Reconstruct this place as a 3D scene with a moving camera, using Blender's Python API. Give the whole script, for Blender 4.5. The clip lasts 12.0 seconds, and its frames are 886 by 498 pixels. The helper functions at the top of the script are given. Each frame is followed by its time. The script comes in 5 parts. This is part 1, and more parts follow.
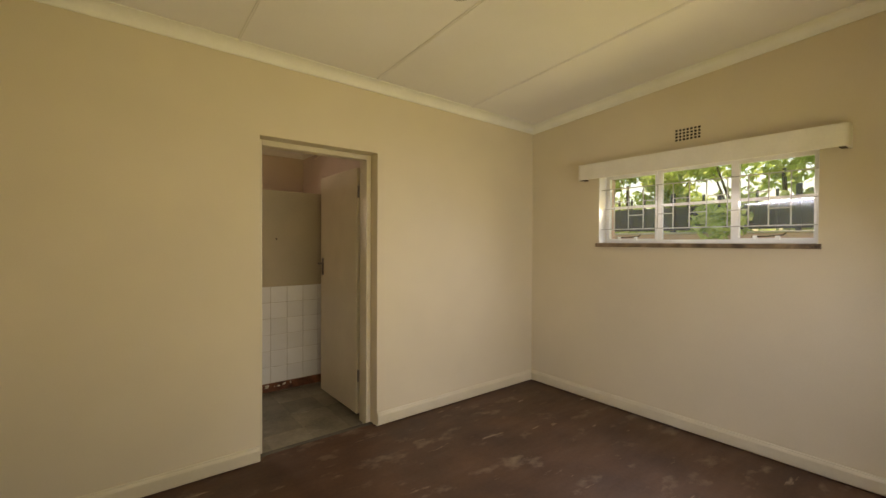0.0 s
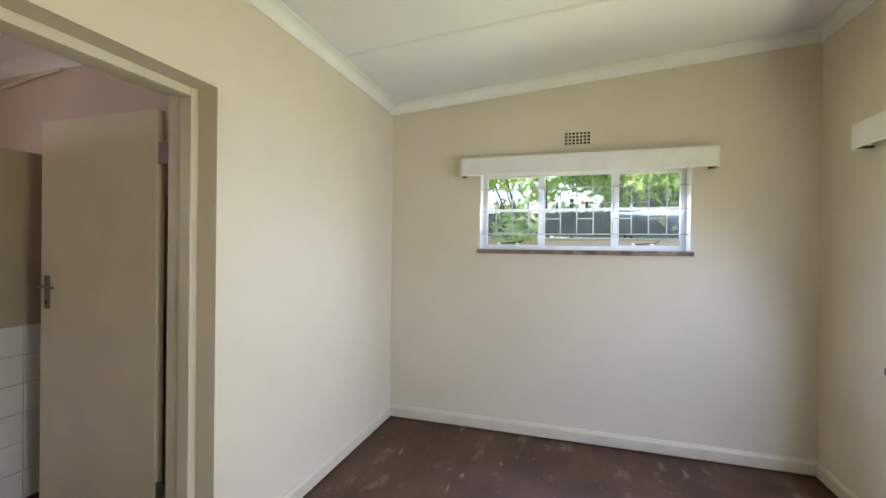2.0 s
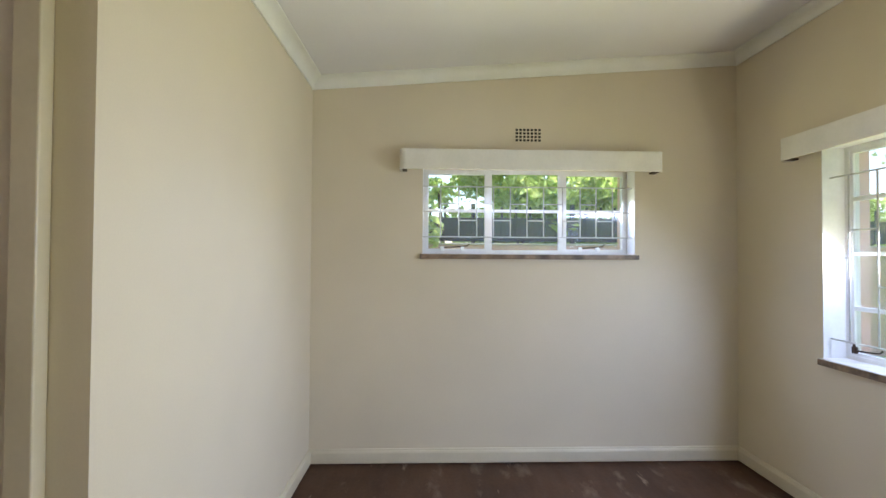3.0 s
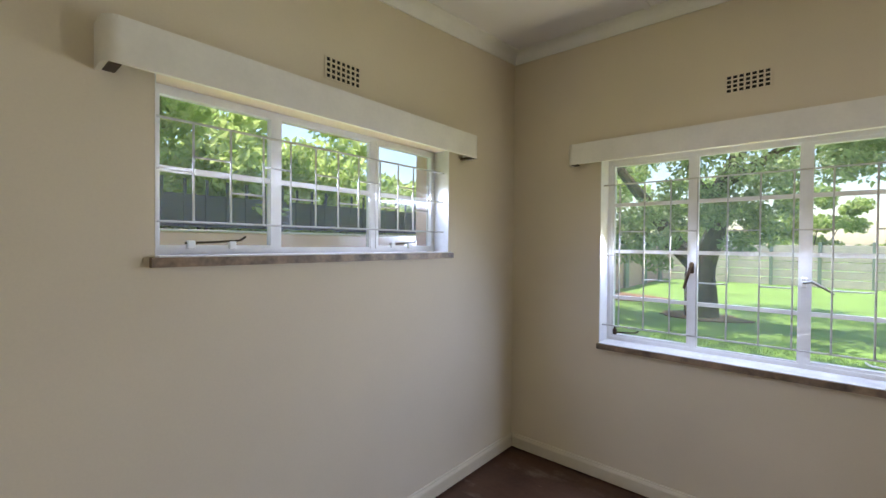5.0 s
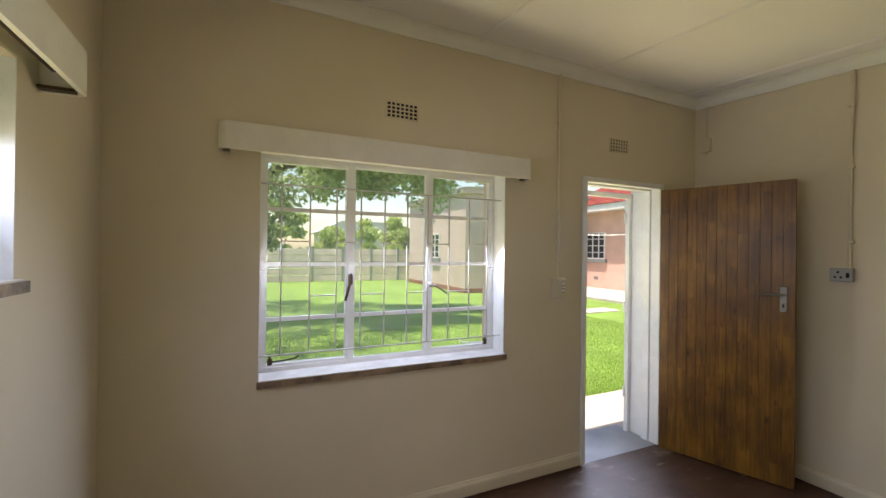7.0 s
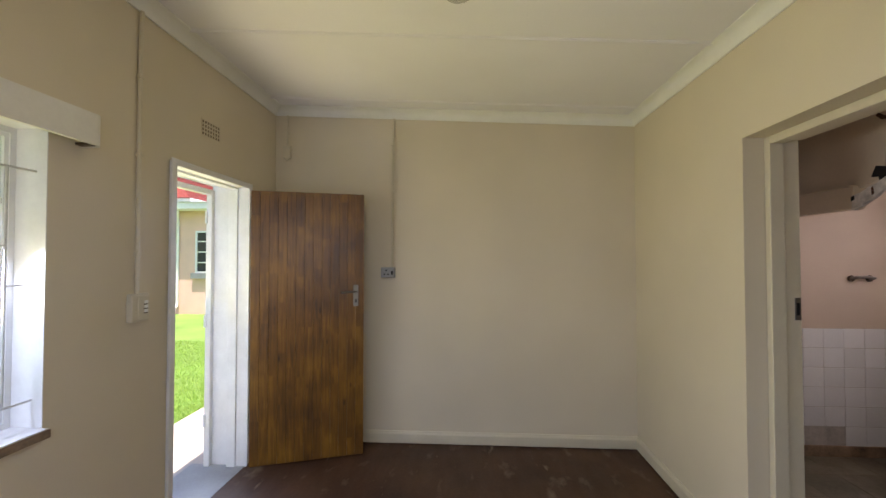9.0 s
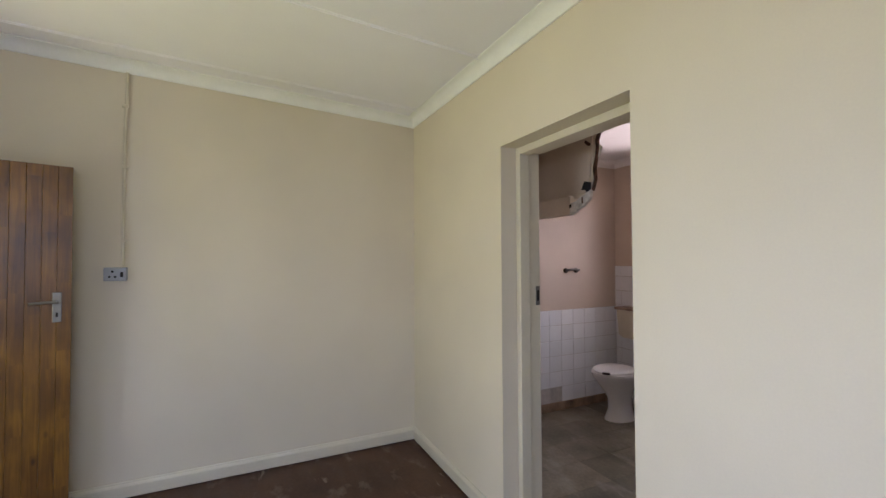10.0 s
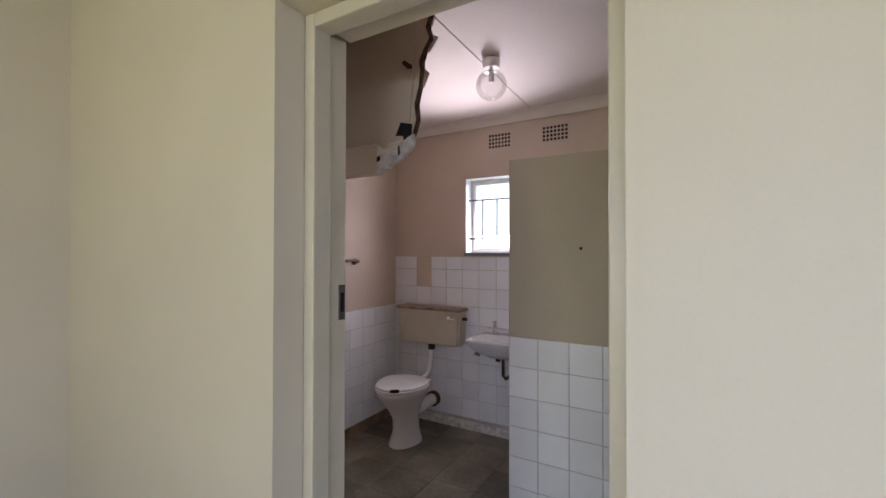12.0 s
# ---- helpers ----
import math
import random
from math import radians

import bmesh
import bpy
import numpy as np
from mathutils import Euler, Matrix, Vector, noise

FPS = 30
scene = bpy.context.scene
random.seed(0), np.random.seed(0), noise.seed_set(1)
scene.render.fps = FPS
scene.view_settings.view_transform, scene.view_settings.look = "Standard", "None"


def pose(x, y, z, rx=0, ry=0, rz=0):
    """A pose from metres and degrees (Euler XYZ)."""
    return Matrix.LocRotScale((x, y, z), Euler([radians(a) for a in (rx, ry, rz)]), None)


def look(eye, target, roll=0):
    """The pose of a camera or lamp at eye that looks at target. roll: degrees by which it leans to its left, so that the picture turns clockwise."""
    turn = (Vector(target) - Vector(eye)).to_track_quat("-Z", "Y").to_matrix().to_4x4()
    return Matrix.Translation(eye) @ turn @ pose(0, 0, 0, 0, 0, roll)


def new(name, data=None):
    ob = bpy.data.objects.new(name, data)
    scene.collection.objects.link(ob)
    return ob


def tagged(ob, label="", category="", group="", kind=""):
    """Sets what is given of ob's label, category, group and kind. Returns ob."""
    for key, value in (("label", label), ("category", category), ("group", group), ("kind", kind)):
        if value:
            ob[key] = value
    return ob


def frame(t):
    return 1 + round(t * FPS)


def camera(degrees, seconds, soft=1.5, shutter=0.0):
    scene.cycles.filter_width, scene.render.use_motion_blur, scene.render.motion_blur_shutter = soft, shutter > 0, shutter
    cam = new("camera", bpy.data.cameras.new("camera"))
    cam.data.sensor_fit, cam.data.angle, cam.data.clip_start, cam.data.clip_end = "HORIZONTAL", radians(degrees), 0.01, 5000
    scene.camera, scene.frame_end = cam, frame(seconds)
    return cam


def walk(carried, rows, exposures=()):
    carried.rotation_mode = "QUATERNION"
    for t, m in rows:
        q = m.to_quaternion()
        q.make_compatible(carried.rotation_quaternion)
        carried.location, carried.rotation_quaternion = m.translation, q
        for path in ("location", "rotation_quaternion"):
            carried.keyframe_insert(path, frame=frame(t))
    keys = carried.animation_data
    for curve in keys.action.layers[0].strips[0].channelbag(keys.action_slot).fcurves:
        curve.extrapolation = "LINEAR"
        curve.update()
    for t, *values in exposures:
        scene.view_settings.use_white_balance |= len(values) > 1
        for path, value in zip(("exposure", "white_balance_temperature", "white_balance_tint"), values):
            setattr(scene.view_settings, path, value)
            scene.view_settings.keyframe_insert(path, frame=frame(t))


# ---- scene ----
cam = camera(93.8, 12.0)
PATH = [
    (0, (0.604, 0.157, 1.434), (1.841, 1.728, 1.407), 0.3),
    (0.5, (0.645, 0.529, 1.442), (2.082, 1.92, 1.426), 0.4),
    (1, (0.7, 0.885, 1.459), (2.326, 2.048, 1.433), 0.5),
    (1.5, (0.739, 1.255, 1.473), (2.536, 2.132, 1.448), 0.5),
    (2, (0.775, 1.564, 1.452), (2.687, 2.151, 1.445), 0.7),
    (2.5, (0.918, 1.892, 1.439), (2.899, 2.167, 1.448), 0.8),
    (2.7, (1.013, 2.026, 1.43), (3.008, 2.169, 1.453), 0.6),
    (4.3, (1.981, 2.672, 1.497), (3.707, 1.662, 1.464), 0.3),
    (4.5, (2.130, 2.682, 1.508), (3.757, 1.515, 1.467), 0.3),
    (5, (2.449, 2.685, 1.499), (3.764, 1.178, 1.472), 0.5),
    (5.5, (2.78, 2.634, 1.52), (3.636, 0.827, 1.486), 0.6),
    (6, (3.121, 2.542, 1.52), (3.401, 0.561, 1.508), 0.5),
    (6.5, (3.352, 2.44, 1.531), (3.042, 0.465, 1.525), 0.6),
    (6.7, (3.44, 2.397, 1.539), (2.902, 0.471, 1.538), 0.7),
    (8.3, (3.584, 1.823, 1.55), (1.766, 0.989, 1.578), -0.0),
    (8.5, (3.567, 1.76, 1.546), (1.67, 1.126, 1.578), 0.0),
    (9, (3.503, 1.675, 1.537), (1.507, 1.553, 1.582), -0.0),
    (9.5, (3.439, 1.664, 1.548), (1.481, 2.069, 1.588), -0.2),
    (10, (3.316, 1.749, 1.507), (1.51, 2.607, 1.553), -0.3),
    (10.5, (3.089, 1.885, 1.496), (1.506, 3.106, 1.529), -0.4),
    (11, (2.863, 2.015, 1.464), (1.513, 3.489, 1.491), -0.3),
    (11.5, (2.578, 2.135, 1.46), (1.434, 3.776, 1.481), -0.0),
    (12, (2.304, 2.31, 1.444), (1.3, 4.04, 1.465), 0.1),
]
walk(cam, [(t, look(eye, target, roll)) for t, eye, target, roll in PATH],
     [(0.0, 0.88, 10100, 20), (0.5, 1.24, 7150, 20), (1.0, 1.50, 6300, 17), (1.5, 1.58, 6150, 19), (2.5, 1.52, 6300, 17), (4.5, 1.08, 6450, 18), (5.5, 0.93, 6450, 22), (6.5, 0.72, 7500, 20),
      (8.5, 0.94, 7250, 21), (9.5, 1.22, 6450, 22), (10.5, 1.44, 5900, 23), (12.0, 1.36, 5950, 22)])

# ---------------------------------------------------------------- light
SUN_EL, SUN_AZ = 76.0, 12.0          # height; compass angle counted from +x towards +y
world = bpy.data.worlds.new("sky")
scene.world = world
world.use_nodes = True
wn = world.node_tree.nodes
sky = wn.new("ShaderNodeTexSky")
sky.sky_type, sky.sun_disc = "NISHITA", False
sky.sun_elevation, sky.sun_rotation = radians(SUN_EL), radians(90 - SUN_AZ)
sky.dust_density, sky.air_density, sky.ozone_density = 0.8, 1.3, 3.0
wn["Background"].inputs["Strength"].default_value = 0.15
world.node_tree.links.new(sky.outputs["Color"], wn["Background"].inputs["Color"])

sun_dir = Vector((math.cos(radians(SUN_EL)) * math.cos(radians(SUN_AZ)), math.cos(radians(SUN_EL)) * math.sin(radians(SUN_AZ)), math.sin(radians(SUN_EL))))
sun = new("sun", bpy.data.lights.new("sun", "SUN"))
sun.data.energy, sun.data.angle, sun.data.color = 5.0, radians(0.6), (1.0, 0.95, 0.87)
sun.matrix_world = look(sun_dir * 40, (0, 0, 0))


def window_light(name, eye, target, w, h, watts, colour, spread=150):
    """An area lamp added at one opening to stand in for daylight there."""
    ob = new(name, bpy.data.lights.new(name, "AREA"))
    ob.data.shape, ob.data.size, ob.data.size_y, ob.data.spread = "RECTANGLE", w, h, radians(spread)
    ob.data.energy, ob.data.color = watts, colour
    ob.matrix_world = look(eye, target)
    return ob


SKYLIGHT = (0.55, 0.70, 1.0)
LAWNLIGHT = (1.0, 0.95, 0.46)
window_light("skylight_garden_window", (2.70, -0.095, 1.52), (2.70, 1.005, 0.62), 1.42, 0.12, 10.6, SKYLIGHT, 150)
window_light("lawnlight_garden_window", (2.70, -0.095, 1.36), (2.70, 1.015, 2.11), 1.42, 0.14, 3.0, LAWNLIGHT, 150)
window_light("skylight_high_window", (4.18, 1.51, 1.78), (3.18, 1.45, 1.14), 1.45, 0.12, 6.8, SKYLIGHT, 130)
window_light("lawnlight_high_window", (4.18, 1.51, 1.70), (3.19, 1.51, 2.11), 1.45, 0.16, 1.5, LAWNLIGHT, 150)
window_light("skylight_entrance", (0.86, -0.22, 1.15), (1.86, 0.32, 0.72), 0.70, 1.70, 7.9, SKYLIGHT, 110)
window_light("lawnlight_entrance", (0.86, -0.21, 0.90), (1.45, 1.0, 1.80), 0.70, 1.30, 5.5, LAWNLIGHT, 130)
window_light("skylight_bathroom", (0.955, 5.580, 1.76), (0.955, 4.4, 1.52), 0.46, 0.50, 4.6, (1.0, 0.94, 0.95), 165)
window_light("skylight_behind_frosted_pane", (0.955, 5.72, 1.76), (0.955, 4.4, 1.60), 0.50, 0.60, 0.55, (0.95, 0.97, 1.0), 165)
window_light("groundlight_bathroom", (0.95, 5.450, 1.70), (0.97, 4.42, 2.73), 0.44, 0.20, 1.05, (1.0, 0.82, 0.72), 85)

# ---------------------------------------------------------------- sizes
XB, YA = 4.095, 3.05                  # inner faces of the east and north walls; west and south are at 0
BX0, BX1, BY0, BY1 = -0.05, 2.50, 3.30, 5.485   # bathroom
BZ = 2.575                            # bathroom ceiling
OUT = 0.28                            # thickness of the outer walls
TILE = 0.157


def ceil_z(y, x=0.0):
    """Underside of the room's ceiling, which falls to the north and is a little twisted."""
    return 2.855 + 0.0108 * x - 0.0505 * y - 0.0063 * x * y


# ---------------------------------------------------------------- materials
def mat(name, colour, rough=0.5, metal=0.0, var=0.06, scale=6.0, bump=0.0, fine=60.0, spec=0.5, colour2=None, piece=0.0):
    """A painted or plain surface: broad stains, fine grain, relief; piece: how far single pieces differ."""
    m = bpy.data.materials.new(name)
    m.use_nodes = True
    nt = m.node_tree
    n, l = nt.nodes, nt.links
    b = n["Principled BSDF"]
    b.inputs["Roughness"].default_value = rough
    b.inputs["Metallic"].default_value = metal
    b.inputs["Specular IOR Level"].default_value = spec
    geo = n.new("ShaderNodeNewGeometry")
    broad = n.new("ShaderNodeTexNoise")
    broad.inputs["Scale"].default_value, broad.inputs["Detail"].default_value = scale, 5
    grain = n.new("ShaderNodeTexNoise")
    grain.inputs["Scale"].default_value, grain.inputs["Detail"].default_value = fine, 3
    l.new(geo.outputs["Position"], broad.inputs["Vector"])
    l.new(geo.outputs["Position"], grain.inputs["Vector"])
    add = n.new("ShaderNodeMath")
    add.operation = "MULTIPLY_ADD"
    add.inputs[1].default_value = 0.35
    l.new(grain.outputs["Fac"], add.inputs[0])
    l.new(broad.outputs["Fac"], add.inputs[2])
    ramp = n.new("ShaderNodeValToRGB")
    c2 = colour2 or tuple(max(0.0, c * (1 - 2.2 * var)) for c in colour)
    c1 = tuple(min(1.0, c * (1 + var)) for c in colour)
    ramp.color_ramp.elements[0].position, ramp.color_ramp.elements[0].color = 0.42, (*c2, 1)
    ramp.color_ramp.elements[1].position, ramp.color_ramp.elements[1].color = 0.95, (*c1, 1)
    l.new(add.outputs[0], ramp.inputs["Fac"])
    last = ramp.outputs["Color"]
    if piece:
        info = n.new("ShaderNodeObjectInfo")
        rng = n.new("ShaderNodeMapRange")
        rng.inputs["To Min"].default_value, rng.inputs["To Max"].default_value = 1 - piece, 1 + piece
        l.new(info.outputs["Random"], rng.inputs["Value"])
        mul = n.new("ShaderNodeVectorMath")
        mul.operation = "SCALE"
        l.new(last, mul.inputs[0])
        l.new(rng.outputs["Result"], mul.inputs["Scale"])
        last = mul.outputs["Vector"]
    l.new(last, b.inputs["Base Color"])
    if bump:
        bp = n.new("ShaderNodeBump")
        bp.inputs["Strength"].default_value, bp.inputs["Distance"].default_value = bump, 0.004
        l.new(add.outputs[0], bp.inputs["Height"])
        l.new(bp.outputs["Normal"], b.inputs["Normal"])
    return m


def scuffed_floor_mat(name, base, dark, pale, rough, tiles=0.0):
    """Worn floor: mottled base, darker blotches, pale scrapes."""
    m = mat(name, base, rough, var=0.18, scale=3.0, bump=0.25, fine=45, colour2=dark, piece=tiles)
    n, l = m.node_tree.nodes, m.node_tree.links
    b = n["Principled BSDF"]
    src = b.inputs["Base Color"].links[0].from_socket
    geo = n.new("ShaderNodeNewGeometry")
    last, s = src, None
    for rot, stretch, scale, detail, lo, hi, amount in ((0.7, 1.8, 3.0, 5, 0.575, 0.70, 0.36), (-0.5, 5.0, 1.9, 8, 0.650, 0.70, 0.60), (1.2, 4.5, 2.4, 8, 0.660, 0.71, 0.5)):
        mp = n.new("ShaderNodeMapping")
        mp.inputs["Rotation"].default_value[2] = rot
        mp.inputs["Location"].default_value = (3.1 * rot, 1.7, 0)
        mp.inputs["Scale"].default_value = (1.0, stretch, 1.0)
        s = n.new("ShaderNodeTexNoise")
        s.inputs["Scale"].default_value, s.inputs["Detail"].default_value, s.inputs["Roughness"].default_value = scale, detail, 0.62
        r = n.new("ShaderNodeMapRange")
        r.inputs["From Min"].default_value, r.inputs["From Max"].default_value, r.inputs["To Max"].default_value = lo, hi, amount
        mix = n.new("ShaderNodeMix")
        mix.data_type = "RGBA"
        mix.inputs["B"].default_value = (*pale, 1)
        l.new(geo.outputs["Position"], mp.inputs["Vector"])
        l.new(mp.outputs["Vector"], s.inputs["Vector"])
        l.new(s.outputs["Fac"], r.inputs["Value"])
        l.new(r.outputs["Result"], mix.inputs["Factor"])
        l.new(last, mix.inputs["A"])
        last = mix.outputs["Result"]
    l.new(last, b.inputs["Base Color"])
    rr = n.new("ShaderNodeMapRange")
    rr.inputs["To Min"].default_value, rr.inputs["To Max"].default_value = rough - 0.12, rough + 0.2
    l.new(s.outputs["Fac"], rr.inputs["Value"])
    l.new(rr.outputs["Result"], b.inputs["Roughness"])
    return m


def wood_mat(name, light, dark, rough=0.38):
    """Stained finger-jointed boards: short lengths of differing tone, long grain, knots, uneven varnish."""
    m = bpy.data.materials.new(name)
    m.use_nodes = True
    n, l = m.node_tree.nodes, m.node_tree.links
    b = n["Principled BSDF"]

    def maths(op, a, c=None, d=None):
        q = n.new("ShaderNodeMath")
        q.operation = op
        for i, v in enumerate((a, c, d)):
            if isinstance(v, (int, float)):
                q.inputs[i].default_value = v
            elif v is not None:
                l.new(v, q.inputs[i])
        return q.outputs[0]

    def noise(vec, scale, size, detail, distortion=0.0):
        mp, t = n.new("ShaderNodeMapping"), n.new("ShaderNodeTexNoise")
        mp.inputs["Scale"].default_value = scale
        t.inputs["Scale"].default_value, t.inputs["Detail"].default_value, t.inputs["Distortion"].default_value = size, detail, distortion
        l.new(vec, mp.inputs["Vector"])
        l.new(mp.outputs["Vector"], t.inputs["Vector"])
        return t.outputs["Fac"]

    tc, info, sep = n.new("ShaderNodeTexCoord"), n.new("ShaderNodeObjectInfo"), n.new("ShaderNodeSeparateXYZ")
    l.new(tc.outputs["Object"], sep.inputs[0])
    rnd = info.outputs["Random"]
    block = maths("FLOOR", maths("MULTIPLY_ADD", sep.outputs["Z"], 2.6, maths("MULTIPLY", rnd, 37.0)))
    tone = n.new("ShaderNodeTexWhiteNoise")
    tone.noise_dimensions = "2D"
    pair = n.new("ShaderNodeCombineXYZ")
    l.new(block, pair.inputs["X"])
    l.new(rnd, pair.inputs["Y"])
    l.new(pair.outputs[0], tone.inputs["Vector"])
    shift, add = n.new("ShaderNodeVectorMath"), n.new("ShaderNodeVectorMath")
    shift.operation = "SCALE"
    shift.inputs[0].default_value = (3.1, 1.7, 9.3)
    l.new(maths("ADD", rnd, tone.outputs["Value"]), shift.inputs["Scale"])
    l.new(tc.outputs["Object"], add.inputs[0])
    l.new(shift.outputs["Vector"], add.inputs[1])
    grain = noise(add.outputs["Vector"], (30.0, 30.0, 1.8), 1.6, 7, 0.8)
    blot = noise(tc.outputs["Object"], (2.2, 2.2, 1.5), 2.6, 5)
    fine = noise(add.outputs["Vector"], (160.0, 160.0, 6.0), 1.0, 3)
    mp, knots, kr = n.new("ShaderNodeMapping"), n.new("ShaderNodeTexVoronoi"), n.new("ShaderNodeMapRange")
    mp.inputs["Scale"].default_value = (2.4, 2.4, 1.0)
    knots.inputs["Scale"].default_value = 4.6
    l.new(add.outputs["Vector"], mp.inputs["Vector"])
    l.new(mp.outputs["Vector"], knots.inputs["Vector"])
    kr.inputs["From Min"].default_value, kr.inputs["From Max"].default_value = 0.04, 0.13
    kr.inputs["To Min"].default_value, kr.inputs["To Max"].default_value = 0.22, 0.0
    l.new(knots.outputs["Distance"], kr.inputs["Value"])
    v = maths("MULTIPLY_ADD", grain, 0.55, maths("MULTIPLY", blot, 0.70))
    v = maths("MULTIPLY_ADD", tone.outputs["Value"], 0.09, v)
    v = maths("MULTIPLY_ADD", fine, 0.12, v)
    v = maths("SUBTRACT", v, kr.outputs["Result"])
    r = n.new("ShaderNodeValToRGB")
    r.color_ramp.elements[0].position, r.color_ramp.elements[0].color = 0.47, (*dark, 1)
    r.color_ramp.elements[1].position, r.color_ramp.elements[1].color = 0.98, (*light, 1)
    mid = r.color_ramp.elements.new(0.74)
    mid.color = (dark[0] * 0.45 + light[0] * 0.48, dark[1] * 0.5 + light[1] * 0.42, dark[2] * 0.5 + light[2] * 0.38, 1)
    l.new(v, r.inputs["Fac"])
    l.new(r.outputs["Color"], b.inputs["Base Color"])
    b.inputs["Roughness"].default_value = rough
    bp = n.new("ShaderNodeBump")
    bp.inputs["Strength"].default_value, bp.inputs["Distance"].default_value = 0.25, 0.002
    l.new(grain, bp.inputs["Height"])
    l.new(bp.outputs["Normal"], b.inputs["Normal"])
    return m


def glass_mat(name, tint=(0.97, 0.985, 0.98), gloss=0.25, haze=0.0):
    """Clear glass, with a share of the pane scattering light as haze."""
    m = bpy.data.materials.new(name)
    m.use_nodes = True
    n, l = m.node_tree.nodes, m.node_tree.links
    n.remove(n["Principled BSDF"])
    tr, gl, mix, fr = n.new("ShaderNodeBsdfTransparent"), n.new("ShaderNodeBsdfGlossy"), n.new("ShaderNodeMixShader"), n.new("ShaderNodeFresnel")
    tr.inputs["Color"].default_value = (*tint, 1)
    gl.inputs["Roughness"].default_value = 0.02
    fr.inputs["IOR"].default_value = 1.45
    sc = n.new("ShaderNodeMath")
    sc.operation = "MULTIPLY"
    sc.inputs[1].default_value = gloss
    l.new(fr.outputs[0], sc.inputs[0])
    l.new(sc.outputs[0], mix.inputs["Fac"])
    body = tr
    if haze:
        geo, ns, rg = n.new("ShaderNodeNewGeometry"), n.new("ShaderNodeTexNoise"), n.new("ShaderNodeMapRange")
        film, body = n.new("ShaderNodeBsdfTranslucent"), n.new("ShaderNodeMixShader")
        film.inputs["Color"].default_value = (0.92, 0.95, 0.95, 1)
        ns.inputs["Scale"].default_value, ns.inputs["Detail"].default_value = 5.0, 6
        rg.inputs["From Min"].default_value, rg.inputs["From Max"].default_value = 0.3, 0.7
        rg.inputs["To Min"].default_value, rg.inputs["To Max"].default_value = haze * 0.6, haze * 1.4
        l.new(geo.outputs["Position"], ns.inputs["Vector"])
        l.new(ns.outputs["Fac"], rg.inputs["Value"])
        l.new(rg.outputs["Result"], body.inputs["Fac"])
        l.new(tr.outputs[0], body.inputs[1])
        l.new(film.outputs[0], body.inputs[2])
    l.new(body.outputs[0], mix.inputs[1])
    l.new(gl.outputs[0], mix.inputs[2])
    l.new(mix.outputs[0], n["Material Output"].inputs["Surface"])
    return m


def frosted_mat(name):
    m = bpy.data.materials.new(name)
    m.use_nodes = True
    n, l = m.node_tree.nodes, m.node_tree.links
    n.remove(n["Principled BSDF"])
    a, b, mix = n.new("ShaderNodeBsdfTranslucent"), n.new("ShaderNodeBsdfTransparent"), n.new("ShaderNodeMixShader")
    a.inputs["Color"].default_value = (0.95, 0.95, 0.95, 1)
    mix.inputs["Fac"].default_value = 0.02
    l.new(a.outputs[0], mix.inputs[1])
    l.new(b.outputs[0], mix.inputs[2])
    l.new(mix.outputs[0], n["Material Output"].inputs["Surface"])
    return m


def leaf_mat(name, a, b, trans=0.35):
    """Leaves: each one its own green, with light through the blade."""
    m = bpy.data.materials.new(name)
    m.use_nodes = True
    n, l = m.node_tree.nodes, m.node_tree.links
    p = n["Principled BSDF"]
    geo = n.new("ShaderNodeNewGeometry")
    r = n.new("ShaderNodeValToRGB")
    r.color_ramp.elements[0].color, r.color_ramp.elements[1].color = (*a, 1), (*b, 1)
    l.new(geo.outputs["Random Per Island"], r.inputs["Fac"])
    l.new(r.outputs["Color"], p.inputs["Base Color"])
    p.inputs["Roughness"].default_value = 0.45
    t, mix = n.new("ShaderNodeBsdfTranslucent"), n.new("ShaderNodeMixShader")
    mix.inputs["Fac"].default_value = trans
    l.new(r.outputs["Color"], t.inputs["Color"])
    l.new(p.outputs[0], mix.inputs[1])
    l.new(t.outputs[0], mix.inputs[2])
    l.new(mix.outputs[0], n["Material Output"].inputs["Surface"])
    return m


CREAM = mat("cream_wall_paint", (0.68, 0.60, 0.46), 0.62, var=0.035, scale=1.3, bump=0.10, fine=140)
CREAM_GLOSS = mat("cream_enamel", (0.64, 0.575, 0.44), 0.35, var=0.04, scale=4, bump=0.05)
WHITE = mat("white_ceiling_paint", (0.81, 0.80, 0.82), 0.7, var=0.03, scale=1.2, bump=0.06, fine=120)
CORNICE = mat("white_cornice_paint", (0.82, 0.82, 0.77), 0.6, var=0.03, scale=5)
# White bar paint greyed, the backlit shade put into its colour.
BARPAINT = mat("bar_paint_backlit_grey", (0.50, 0.49, 0.47), 0.5, var=0.12, scale=20)
ENAMEL = mat("white_enamel", (0.80, 0.80, 0.80), 0.35, var=0.04, scale=9, bump=0.08)
# Enamel with the pinkish light bounced up from outside mixed into its colour.
PEACH_BOUNCE = mat("enamel_peach_bounce", (0.80, 0.66, 0.54), 0.45, var=0.04, scale=6)
PELMET = mat("off_white_pelmet_paint", (0.78, 0.76, 0.69), 0.45, var=0.04, scale=7, bump=0.08)
PINKWALL = mat("pink_exterior_plaster", (0.74, 0.49, 0.41), 0.85, var=0.07, scale=1.6, bump=0.25, fine=90)
PALEPINK = mat("pale_pink_exterior_plaster", (0.64, 0.42, 0.37), 0.85, var=0.06, scale=1.4, bump=0.25, fine=90)
OUTWALL = mat("pale_grey_pink_plaster", (0.62, 0.49, 0.45), 0.85, var=0.06, scale=1.4, bump=0.25, fine=90)
